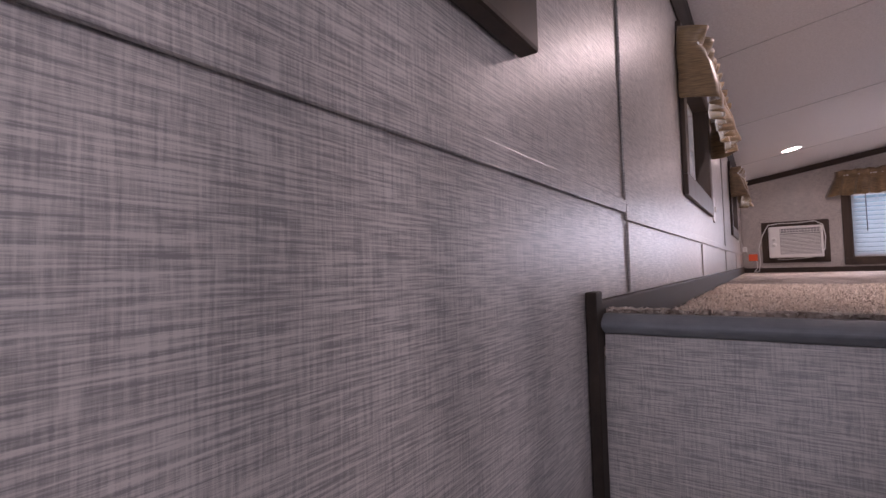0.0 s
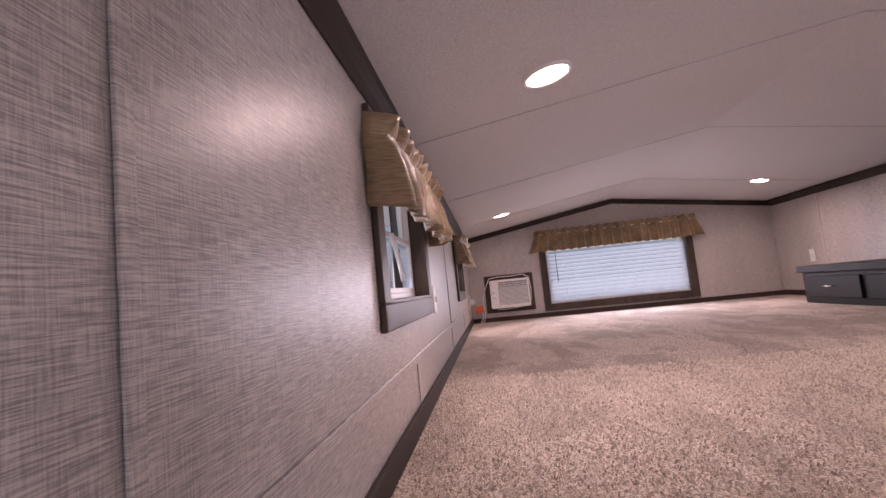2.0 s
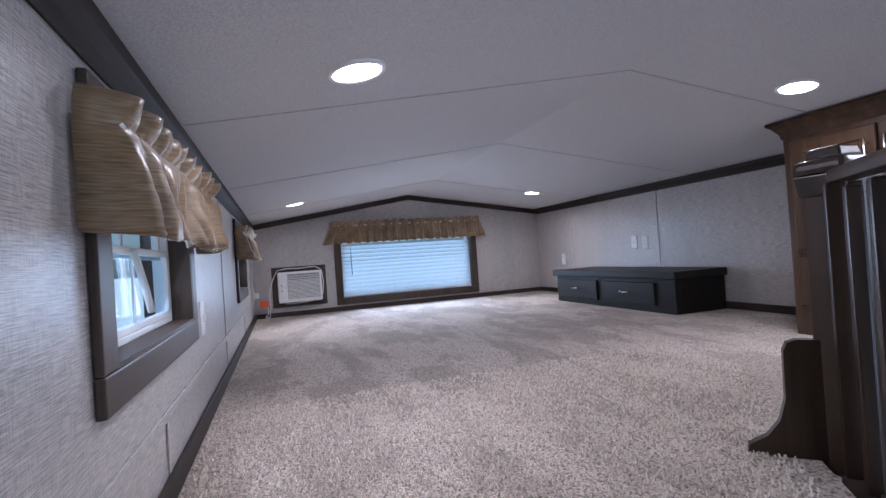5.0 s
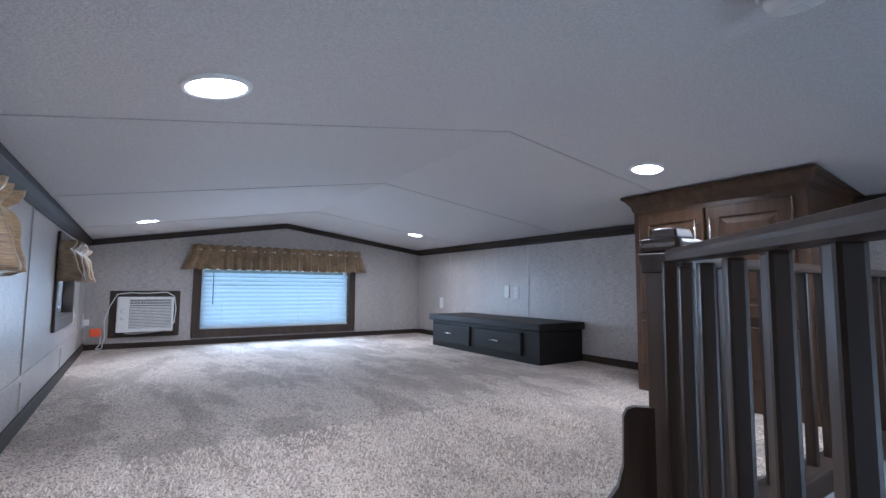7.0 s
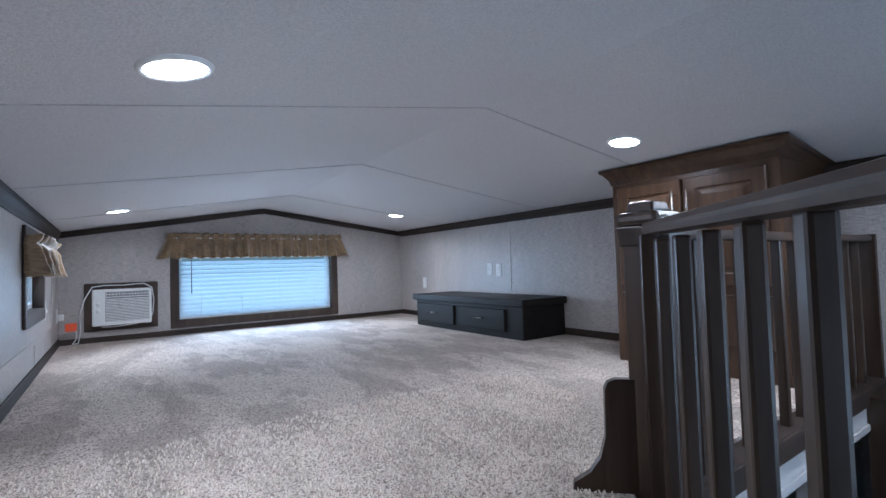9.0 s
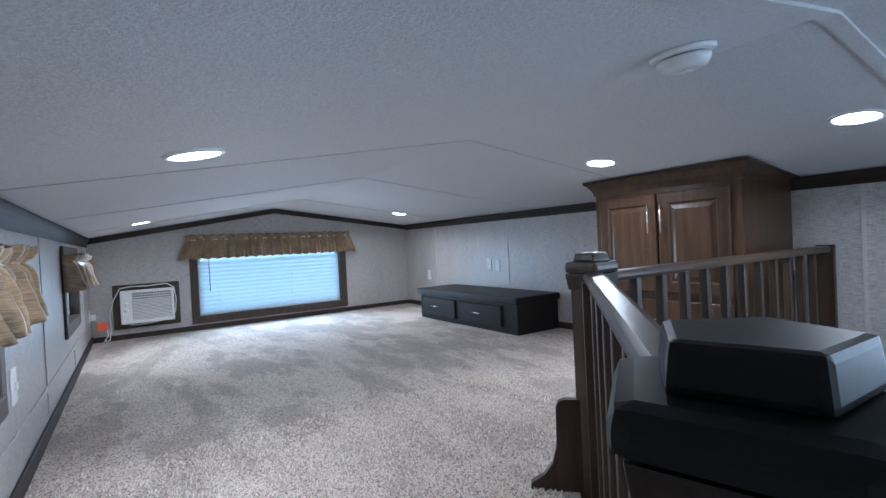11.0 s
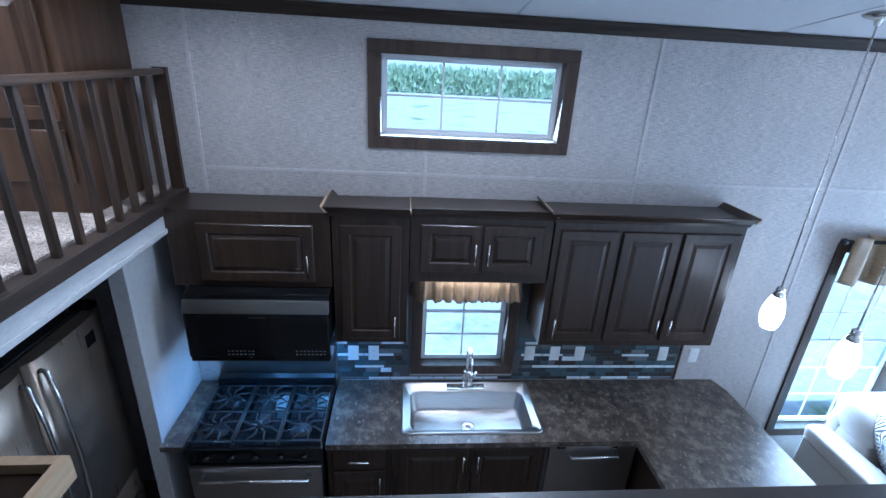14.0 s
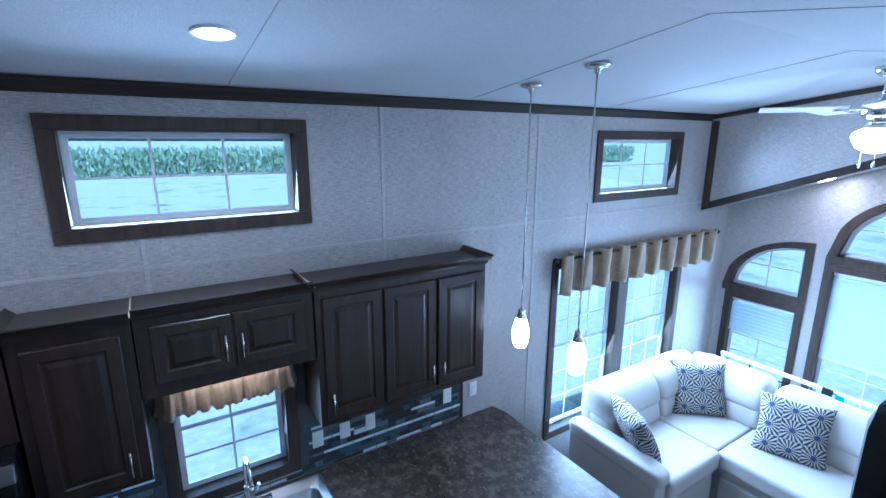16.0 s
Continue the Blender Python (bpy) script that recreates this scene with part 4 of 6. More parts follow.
# ---- fabric ----
def valance(name, label, put, u0, u1, z0, z1, depth, fold, material, flare=0.0, pocket=0.045, returns=True, seed=1):
    """A gathered valance on a rod: ruffled heading, pinched pocket, loose folds, ends returned to the wall."""
    rnd = random.Random(seed)
    t = thing(name, label, "valance")
    n = max(40, int((u1 - u0) / fold * 12))
    phase = [rnd.uniform(-0.9, 0.9) for _ in range(n + 1)]
    bm = bmesh.new()
    rows_ = []
    m = 14
    for j in range(m + 1):
        f = j / m
        z = z1 + (z0 - z1) * f
        zp = z1 - pocket
        near = math.exp(-((z - zp) / 0.014) ** 2)
        below = max(0.0, (zp - z) / max(1e-6, zp - z0))
        row = []
        for i in range(n + 1):
            g = i / n
            w = 2 * math.pi * (u1 - u0) * g / fold
            wob = math.sin(w + 0.8 * math.sin(w * 0.37 + seed)) + 0.45 * math.sin(w * 2.3 + seed * 2) + 0.25 * math.sin(w * 0.51 + 3 * seed)
            amp = 0.007 + 0.013 * below if z < zp else 0.007 + 0.008 * min(1.0, (z - zp) / pocket)
            gather = 0.005 * math.sin(w * 4.3 + 2.0 * math.sin(w * 0.7)) * math.exp(-((z - zp) / 0.03) ** 2)
            d = depth + amp * wob * (1 - 0.55 * near) - 0.016 * near + 0.018 * below + gather
            if returns:
                q = min(g, 1 - g) * (u1 - u0)
                if q < 0.05:
                    d *= math.sin(0.5 * math.pi * max(0.03, q / 0.05)) ** 0.6
            uu = u0 + (u1 - u0) * g
            uu += flare * (2 * g - 1) * abs(2 * g - 1) ** 6 * below
            nz = noise.noise(Vector((uu * 14, z * 9, seed * 3.1))) + 0.6 * noise.noise(Vector((uu * 34, z * 20, seed)))
            d += nz * (0.010 + 0.010 * below) * (1 - 0.6 * near)
            dz = 0.006 * math.sin(w * 1.1 + seed) * (1 if j in (0, m) else 0.3)
            row.append(bm.verts.new(put(uu, -max(d, 0.006), z + dz)))
        rows_.append(row)
    for a, b in zip(rows_, rows_[1:]):
        for i in range(n):
            bm.faces.new((a[i], a[i + 1], b[i + 1], b[i]))
    ob = part("cloth", bm, material, t, smooth=True)
    so = ob.modifiers.new("thick", "SOLIDIFY")
    so.thickness = 0.0015
    bm = bmesh.new()
    zr = z1 - pocket
    tube(bm, [put(u0 + 0.02, -0.02, zr), put(u0 + 0.03, -depth + 0.022, zr), put(u1 - 0.03, -depth + 0.022, zr), put(u1 - 0.02, -0.02, zr)], 0.008, 8)
    part("rod", bm, M_WHITE, t, "white curtain rod")
    return t


valance("valance", "gathered gold satin valance over the small loft window", left, 1.615, 2.53, 2.893, 3.10, 0.075, 0.105, M_GOLD, seed=2)
valance("valance", "gathered gold satin valance over the small loft window", left, 3.94, 4.84, 2.888, 3.095, 0.075, 0.105, M_GOLD, seed=5)
valance("valance", "long gathered gold satin valance over the blinds", far, 0.72, 2.40, 3.015, 3.245, 0.075, 0.095, M_GOLD, flare=0.08, seed=3)
valance("valance", "short gathered tan valance over the kitchen window", right, -0.50, 0.185, 1.665, 1.882, 0.115, 0.075, M_TAN, flare=0.03, pocket=0.075, seed=4)

# blinds
def blinds(label, put, u0, u1, z0, z1, d, pitch=0.0405, wand=True, tilt=58):
    t = thing("window_blind", label, "blind", at=put(0, 0, 0))
    o = put(0, 0, 0)
    p = lambda u, dd, z: put(u, dd, z) - o
    boxes("headrail", M_WHITE, t, (p(u0, d - 0.016, z1 - 0.03), p(u1, d + 0.016, z1)), bevel=0.003)
    boxes("bottom_rail", M_WHITE, t, (p(u0, d - 0.012, z0), p(u1, d + 0.012, z0 + 0.016)), bevel=0.003)
    n = int((z1 - 0.035 - z0 - 0.016) / pitch)
    me = None
    for i in range(n):
        z = z0 + 0.026 + pitch * i
        if me is None:
            bm = bmesh.new()
            c, s = math.cos(radians(tilt)), math.sin(radians(tilt))
            prof = []
            for k in range(5):
                f = k / 4 - 0.5
                a, b = 0.043 * f, 0.005 * (1 - 4 * f * f)
                prof.append((a * c - b * s, a * s + b * c))
            top = [[bm.verts.new(p(u, d + a, zz) - p(0, 0, 0)) for a, zz in prof] for u in (u0 + 0.003, u1 - 0.003)]
            low = [[bm.verts.new(p(u, d + a, zz - 0.0008) - p(0, 0, 0)) for a, zz in prof] for u in (u0 + 0.003, u1 - 0.003)]
            for q in range(4):
                bm.faces.new((top[0][q], top[1][q], top[1][q + 1], top[0][q + 1])).smooth = True
                bm.faces.new((low[0][q], low[0][q + 1], low[1][q + 1], low[1][q])).smooth = True
            ob = part("slat", bm, M_BLIND, t)
            me = ob.data
        else:
            ob = new("slat", me)
            ob.parent = t
        ob.location = (0, 0, z)
    k = max(2, round((u1 - u0) / 0.38))
    for i in range(k):
        u = u0 + (u1 - u0) * (i + 0.5) / k
        bm = bmesh.new()
        tube(bm, [p(u, d - 0.014, z0 + 0.01), p(u, d - 0.014, z1 - 0.03)], 0.0012, 5)
        part("ladder_cord", bm, M_WHITE, t)
    if wand:
        bm = bmesh.new()
        tube(bm, [p(u0 + 0.10, d - 0.022, z1 - 0.02), p(u0 + 0.10, d - 0.024, z1 - 0.36)], 0.004, 6)
        part("wand", bm, M_GREY, t, "clear grey tilt wand")
    return t


blinds("white slatted blind, lowered and nearly shut, in the loft window", far, FW[0] + 0.012, FW[1] - 0.012, FW[2] + 0.01, FW[3] - 0.01, 0.035)
blinds("white slatted blind lowered halfway over the side window", end, E1[0] + 0.012, E1[1] - 0.012, 0.98, E1[3] - 0.01, 0.035, wand=False, tilt=70)
blinds("white slatted blind lowered halfway over the middle window", end, E2[0] + 0.012, E2[1] - 0.012, 0.98, E2[3] - 0.01, 0.035, wand=False, tilt=70)
blinds("white slatted blind lowered halfway over the side window", end, E3[0] + 0.012, E3[1] - 0.012, 0.98, E3[3] - 0.01, 0.035, wand=False, tilt=70)

# crank handles and latches of the small loft windows
for y0 in (LW1[0], LW2[0]):
    t = thing("window_crank", "white folding crank on the small loft window", "crank")
    bm = bmesh.new()
    box(bm, (XW - 0.0395, y0 + 0.10, 2.76), (XW - 0.024, y0 + 0.13, 2.85), 0.004)
    part("latch", bm, M_WHITE, t)
    bm = bmesh.new()
    tube(bm, [(XW - 0.032, y0 + 0.30, 2.89), (XW - 0.024, y0 + 0.35, 2.80), (XW - 0.021, y0 + 0.37, 2.75)], 0.008, 8)
    part("arm", bm, M_WHITE, t)

# air conditioner
AX0, AX1, AZ0, AZ1 = 0.135, 0.657, 2.42, 2.818
tagged(boxes("conditioner_board", M_FRAME, None, ((AX0, YF - 0.016, AZ0), (AX1, YF - 0.001, AZ1)), bevel=0.004), "dark brown board framing the air conditioner", "board")
t = thing("air_conditioner", "white window air conditioner with louvres and two knobs", "air conditioner", at=(0.398, YF - 0.017, 2.616))
o = Vector((0.398, YF - 0.017, 2.616))
bm = bmesh.new()
box(bm, (-0.208, -0.075, -0.150), (0.208, 0, 0.150), 0.014)
part("body", bm, M_WHITE, t)
bm = bmesh.new()
for i in range(15):
    z = -0.115 + 0.0128 * i
    box(bm, (-0.115, -0.081, z), (0.185, -0.0755, z + 0.0062), 0.0)
part("grille", bm, M_WHITE, t, "fine horizontal grille")
bm = bmesh.new()
box(bm, (-0.118, -0.0765, -0.118), (0.188, -0.0752, 0.082))
part("grille_back", bm, M_GREY, t)
bm = bmesh.new()
box(bm, (-0.118, -0.077, 0.088), (0.188, -0.0755, 0.128))
part("vent", bm, M_GREY, t, "dark air outlet")
for i in range(14):
    bm = bmesh.new()
    x = -0.112 + 0.0225 * i
    box(bm, (x, -0.084, 0.089), (x + 0.003, -0.0772, 0.127))
    part("vane", bm, M_WHITE, t)
bm = bmesh.new()
box(bm, (-0.118, -0.083, 0.106), (0.188, -0.0785, 0.110))
part("vane_bar", bm, M_WHITE, t)
for z in (0.03, -0.025):
    bm = bmesh.new()
    lathe(bm, [(0.0185, 0.0), (0.0185, -0.008), (0.014, -0.022), (0.004, -0.023)], (-0.165, -0.075, z), 20, "y")
    part("knob", bm, M_WHITE, t)
bm = bmesh.new()
cord = [(0.08, 2.55), (0.09, 2.44), (0.06, 2.395), (0.10, 2.40), (0.115, 2.50), (0.105, 2.62), (0.14, 2.75), (0.19, 2.85), (0.28, 2.862), (0.40, 2.858), (0.55, 2.868), (0.61, 2.83), (0.625, 2.72), (0.615, 2.60), (0.57, 2.535), (0.45, 2.52), (0.32, 2.512), (0.22, 2.52)]
pts = []
for i in range(len(cord) - 1):
    for f in (0, 0.33, 0.66):
        pts.append((cord[i][0] + (cord[i + 1][0] - cord[i][0]) * f, YF - 0.028 - (0.012 if 6 <= i else 0.0), cord[i][1] + (cord[i + 1][1] - cord[i][1]) * f - 0.062))
tube(bm, pts, 0.0042, 8)
tagged(part("power_cord", bm, M_WHITE), "white power cord looped round the air conditioner", "cord")
plate(left, YF - 0.10, 2.57, "outlet", "white outlet in the loft corner")
t = thing("plug_tag", "bright orange warning tag on the white plug", "tag")
bm = bmesh.new()
box(bm, (0.02, YF - 0.115, 2.445), (0.095, YF - 0.108, 2.51), 0.002)
part("tag", bm, M_ORANGE, t)
bm = bmesh.new()
box(bm, (XW + 0.010, YF - 0.118, 2.535), (XW + 0.045, YF - 0.085, 2.585), 0.005)
part("plug", bm, M_WHITE, t, "white moulded plug")

# smoke alarm
sx, sy = 1.40, 1.26
t = thing("smoke_alarm", "round white smoke alarm on the ceiling", "smoke alarm", at=(sx, sy, ceil_z(sx)))
t.rotation_euler = (0, -math.atan2(ZP - ZL, XR - XW), 0)
bm = bmesh.new()
lathe(bm, [(0.001, -0.0005), (0.072, -0.0005), (0.072, -0.008), (0.064, -0.013), (0.001, -0.013)], (0, 0, 0), 36)
part("base", bm, M_WHITE, t)
bm = bmesh.new()
lathe(bm, [(0.001, -0.013), (0.052, -0.013), (0.052, -0.017), (0.001, -0.017)], (0, 0, 0), 36)
part("gap", bm, M_GREY, t, "dark vent slot")
bm = bmesh.new()
lathe(bm, [(0.001, -0.017), (0.060, -0.017), (0.060, -0.026), (0.050, -0.042), (0.034, -0.046), (0.001, -0.046)], (0, 0, 0), 36)
part("cover", bm, M_WHITE, t)
bm = bmesh.new()
box(bm, (-0.018, -0.012, -0.049), (0.018, 0.012, -0.0462), 0.001)
part("button", bm, M_WHITE, t)

# raw pine edges inside the cabinet crown
for y, lean in ((0.668, 0.02), (-1.728, -0.02)):
    bm = bmesh.new()
    prism(bm, [(2.805, 2.299), (W - 0.02, 2.299), (W - 0.02, 2.332), (2.805, 2.332)], 0, 0.008, lambda u, d, z: Vector((u, y + lean * (z - 2.299) / 0.03 + d, z)))
    tagged(part("crown_backing", bm, M_RAW), "unfinished pale back of the cabinet crown", "moulding")
for y in (0.225, -0.577):
    tagged(boxes("joint_strip", M_RAW, None, ((2.806, y - 0.003, 2.3025), (W - 0.02, y + 0.003, 2.3065))), "thin pale joint along the cabinet tops", "strip", kind="structure")


# ---- kitchen ----
CT = 0.975          # counter top
M_STONE, nt, b = mat("stone_laminate", 0.30)
v = coords(nt)
f1 = noise_tex(nt, v, 14, 6, 0.7)
f2 = noise_tex(nt, v, 46, 5, 0.7)
f3 = noise_tex(nt, coords(nt, (1, 1.6, 1), (0, 0, 0.6)), 30, 4, 0.6)
col = ramp(nt, f1, [(0.32, (0.026, 0.021, 0.018)), (0.50, (0.080, 0.062, 0.049)), (0.66, (0.19, 0.155, 0.125))])
col = mixc(nt, ramp(nt, f3, [(0.60, (0, 0, 0)), (0.66, (1, 1, 1))]), col, (0.23, 0.20, 0.17))
col = mixc(nt, ramp(nt, f2, [(0.60, (0, 0, 0)), (0.70, (1, 1, 1))]), col, (0.015, 0.013, 0.012))
nt.links.new(col, b.inputs["Base Color"])
bump(nt, b, f2, 0.08, 0.0006)
SK = (-0.615, 0.235, 2.635, 3.095)   # sink cut-out along y and x


def flat_put(u, d, z):
    return Vector((z, u, CT - d))


t = thing("countertop", "dark mottled stone-look laminate countertop with a peninsula", "countertop", at=(0, 0, 0))
bm = bmesh.new()
pierced(bm, flat_put, -1.19, 0.685, 2.55, W - 0.012, [SK], 0.038)
bmesh.ops.remove_doubles(bm, verts=bm.verts, dist=0.0001)
part("run", bm, M_STONE, t)
bm = bmesh.new()
pts = [(W - 0.012, -1.191), (W - 0.012, -2.04), (3.02, -2.075), (2.35, -2.075), (1.32, -2.075), (1.26, -2.02), (1.26, -1.25), (1.32, -1.191)]
prism(bm, pts, 0, 0.038, lambda u, d, z: Vector((u, z, CT - d)))
part("peninsula", bm, M_STONE, t)
bm = bmesh.new()
box(bm, (2.55, 1.468, CT - 0.038), (W - 0.012, 1.598, CT), 0.004)
part("end_strip", bm, M_STONE, t)

# base cabinets
def base_cabinet(label, a, b, put_axis, doors):
    t = thing("base_cabinet", label, "cabinet", "kitchen base cabinets")
    boxes("body", M_CAB, t, (a, b), bevel=0.002)
    for u0, u1, z0, z1, hu in doors:
        raised_door(t, put_axis, u0, u1, z0, z1, 0.0, hu, z1 - 0.09, None, 0.05)
    return t


bx = facing_west(2.595)
base_cabinet("dark-stained sink base cabinet with two doors", (2.595, -0.645, Z0 + 0.09), (W - 0.02, 0.30, CT - 0.30), bx, [])
t = thing("sink_front", "dark-stained cabinet front under the sink", "cabinet", "kitchen base cabinets")
boxes("face_frame", M_CAB, t, ((2.595, -0.645, CT - 0.30), (2.615, 0.30, CT - 0.039)), bevel=0.002)
raised_door(t, bx, -0.16, 0.26, Z0 + 0.14, CT - 0.075, 0.0, -0.13, CT - 0.17)
raised_door(t, bx, -0.61, -0.19, Z0 + 0.14, CT - 0.075, 0.0, -0.22, CT - 0.17)
base_cabinet("narrow dark-stained base cabinet with a drawer", (2.595, 0.305, Z0 + 0.09), (W - 0.02, 0.685, CT - 0.039), bx, [(0.34, 0.65, Z0 + 0.14, CT - 0.24, 0.37)])
t = thing("drawer", "dark-stained drawer above the narrow cabinet", "drawer")
bm = bmesh.new()
rings(bm, bx, 0.34, 0.65, CT - 0.22, CT - 0.07, [(0.0, 0.016), (0.004, 0.019)], 0.001)
part("front", bm, M_CAB, t)
pull(t, bx, 0.495, CT - 0.14, 0.019, 0.12, upright=False)
base_cabinet("dark-stained peninsula base cabinet", (1.36, -1.97, Z0 + 0.09), (W - 0.02, -1.255, CT - 0.039), bx, [])

# dishwasher
t = thing("dishwasher", "stainless dishwasher under the counter", "dishwasher", at=(2.57, -0.93, Z0))
o = Vector((2.57, -0.93, Z0))
bm = bmesh.new()
box(bm, (0.03, -0.285, 0.02), (0.55, 0.275, CT - Z0 - 0.04), 0.003)
part("body", bm, M_GREY, t)
bm = bmesh.new()
box(bm, (0.0, -0.28, 0.10), (0.028, 0.27, CT - Z0 - 0.05), 0.006)
d = part("door", bm, M_STEEL, t, "brushed stainless door")
bm = bmesh.new()
tube(bm, [(-0.002, -0.16, 0.80), (-0.04, -0.15, 0.80), (-0.04, 0.14, 0.80), (-0.002, 0.15, 0.80)], 0.009, 10)
part("handle", bm, M_CHROME, d)
bm = bmesh.new()
box(bm, (-0.0015, 0.17, 0.835), (-0.0002, 0.23, 0.85))
box(bm, (-0.0015, -0.16, 0.835), (-0.0002, -0.12, 0.85))
part("badge", bm, M_BLACK, d, "small dark badges")

# sink
t = thing("kitchen_sink", "single-bowl stainless steel sink set in the counter", "sink", at=(2.865, -0.19, CT))


def rounded(cx, cy, hx, hy, r, z, n=6):
    out = []
    for sx, sy, a0 in ((1, 1, 0), (-1, 1, 90), (-1, -1, 180), (1, -1, 270)):
        for k in range(n + 1):
            a = radians(a0 + 90 * k / n)
            out.append((cx + sx * (hx - r) + r * math.cos(a), cy + sy * (hy - r) + r * math.sin(a), z))
    return out


bm = bmesh.new()
loops = [rounded(0, 0, 0.243, 0.438, 0.035, 0.0008), rounded(0, 0, 0.241, 0.436, 0.035, 0.008), rounded(0, 0, 0.230, 0.425, 0.032, 0.0075), rounded(0, 0, 0.228, 0.423, 0.032, 0.004),
         rounded(-0.030, 0, 0.180, 0.385, 0.05, 0.004), rounded(-0.030, 0, 0.175, 0.380, 0.05, -0.006), rounded(-0.030, 0, 0.165, 0.370, 0.06, -0.120), rounded(-0.030, 0, 0.148, 0.350, 0.07, -0.143), rounded(-0.03, 0, 0.05, 0.05, 0.04, -0.148)]
vl = [[bm.verts.new(p) for p in lp] for lp in loops]
for a, b in zip(vl, vl[1:]):
    k = len(a)
    for i in range(k):
        bm.faces.new((a[i], a[(i + 1) % k], b[(i + 1) % k], b[i])).smooth = True
bm.faces.new(vl[-1])
part("bowl", bm, M_STEEL, t)
bm = bmesh.new()
lathe(bm, [(0.045, -0.146), (0.045, -0.142), (0.036, -0.140), (0.030, -0.1445), (0.010, -0.1445), (0.008, -0.136), (0.001, -0.136)], (-0.03, 0, 0), 28)
part("drain", bm, M_CHROME, t, "round steel strainer")

t = thing("faucet", "tall brushed nickel gooseneck faucet with one lever", "faucet", at=(3.055, -0.19, CT + 0.0045))
bm = bmesh.new()
box(bm, (-0.028, -0.13, 0), (0.028, 0.13, 0.010), 0.005)
part("deck_plate", bm, M_CHROME, t)
bm = bmesh.new()
lathe(bm, [(0.024, 0.010), (0.024, 0.10), (0.019, 0.13), (0.014, 0.135)], (0, 0, 0), 20)
part("body", bm, M_CHROME, t)
bm = bmesh.new()
pts = [(0, 0, 0.12), (0, 0, 0.22)] + [(-0.075 + 0.075 * math.cos(a), 0, 0.26 + 0.085 * math.sin(a)) for a in (math.pi * k / 10 for k in range(11))] + [(-0.15, 0, 0.23)]
tube(bm, pts, 0.0125, 12)
part("neck", bm, M_CHROME, t)
bm = bmesh.new()
lathe(bm, [(0.014, 0.0), (0.018, -0.02), (0.019, -0.085), (0.015, -0.09)], (-0.15, 0, 0.235), 16)
part("spray_head", bm, M_CHROME, t)
bm = bmesh.new()
tube(bm, [(0, -0.020, 0.075), (0, -0.055, 0.080), (-0.01, -0.062, 0.13)], 0.008, 10)
part("lever", bm, M_CHROME, t)

# backsplash of glass strips
bs = thing("backsplash", "mosaic backsplash of grey, teal and white glass strips", "backsplash", kind="structure")
M_GROUT = speckle("dark_grout", [(0.3, (0.05, 0.05, 0.05)), (0.7, (0.09, 0.09, 0.09))], 90, 0.8)
bm = bmesh.new()
pierced(bm, right, -1.735, 0.69, CT + 0.001, 1.468, [(KW[0] - 0.066, KW[1] + 0.066, CT + 0.03, 1.9)], -0.004)
part("grout", bm, M_GROUT, bs)
TILES = []
for nm, c, r in (("slate", (0.050, 0.058, 0.064), 0.12), ("teal", (0.075, 0.115, 0.130), 0.1), ("grey", (0.15, 0.165, 0.175), 0.14), ("white", (0.72, 0.78, 0.82), 0.12), ("brown", (0.05, 0.042, 0.037), 0.2)):
    TILES.append(speckle("tile_" + nm, [(0.3, tuple(0.85 * q for q in c)), (0.7, tuple(min(1.0, 1.15 * q) for q in c))], 12, r, 0.0))
rnd = random.Random(9)
meshes = {}
z, rowi = CT + 0.004, 0
while z < 1.46:
    h = (0.020, 0.036, 0.036)[rowi % 3]
    h = min(h, 1.466 - z)
    u = -1.733 + rnd.uniform(0, 0.03)
    while u < 0.685 and h > 0.01:
        ln = rnd.choice((0.075, 0.10, 0.15, 0.20)) if rowi % 3 == 0 else rnd.choice((0.05, 0.075, 0.10, 0.15))
        ln = min(ln, 0.688 - u)
        blocked = u + ln > KW[0] - 0.07 and u < KW[1] + 0.07 and z + h > CT + 0.03
        seen_low = z < 1.30
        if not blocked and ln > 0.02 and seen_low:
            ci = rnd.choices(range(5), (0.5, 0.6, 0.7, 3.2, 0.3) if rowi % 3 == 0 else (3.0, 2.4, 1.8, 0.45, 1.6))[0]
            key = (round(ln, 3), round(h, 3), ci)
            if key not in meshes:
                bm = bmesh.new()
                rings(bm, lambda a, d, zz: Vector((d, a, zz)), 0.001, ln - 0.002, 0.001, h - 0.001, [(0.0, 0.0025), (0.0015, 0.0042)], 0.0)
                ob = part("tile", bm, TILES[ci], bs)
                meshes[key] = ob.data
            else:
                ob = new("tile", meshes[key])
                ob.parent = bs
            ob.location = (W - 0.0041, u, z)
        u += ln + 0.0015
    z += h + 0.0015
    rowi += 1
strip("backsplash_edge", M_FRAME, "dark brown strip at the end of the backsplash", ((W - 0.012, -1.752, CT + 0.001), (W - 0.001, -1.737, 1.47)), bevel=0.002)

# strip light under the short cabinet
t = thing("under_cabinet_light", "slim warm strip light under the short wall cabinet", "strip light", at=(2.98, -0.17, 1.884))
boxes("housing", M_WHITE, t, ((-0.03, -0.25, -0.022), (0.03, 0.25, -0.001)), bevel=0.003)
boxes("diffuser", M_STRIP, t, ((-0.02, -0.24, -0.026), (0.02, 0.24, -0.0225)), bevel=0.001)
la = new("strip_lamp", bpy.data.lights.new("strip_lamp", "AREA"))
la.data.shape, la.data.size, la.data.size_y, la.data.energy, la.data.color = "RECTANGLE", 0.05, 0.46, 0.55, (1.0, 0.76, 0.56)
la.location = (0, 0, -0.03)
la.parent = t

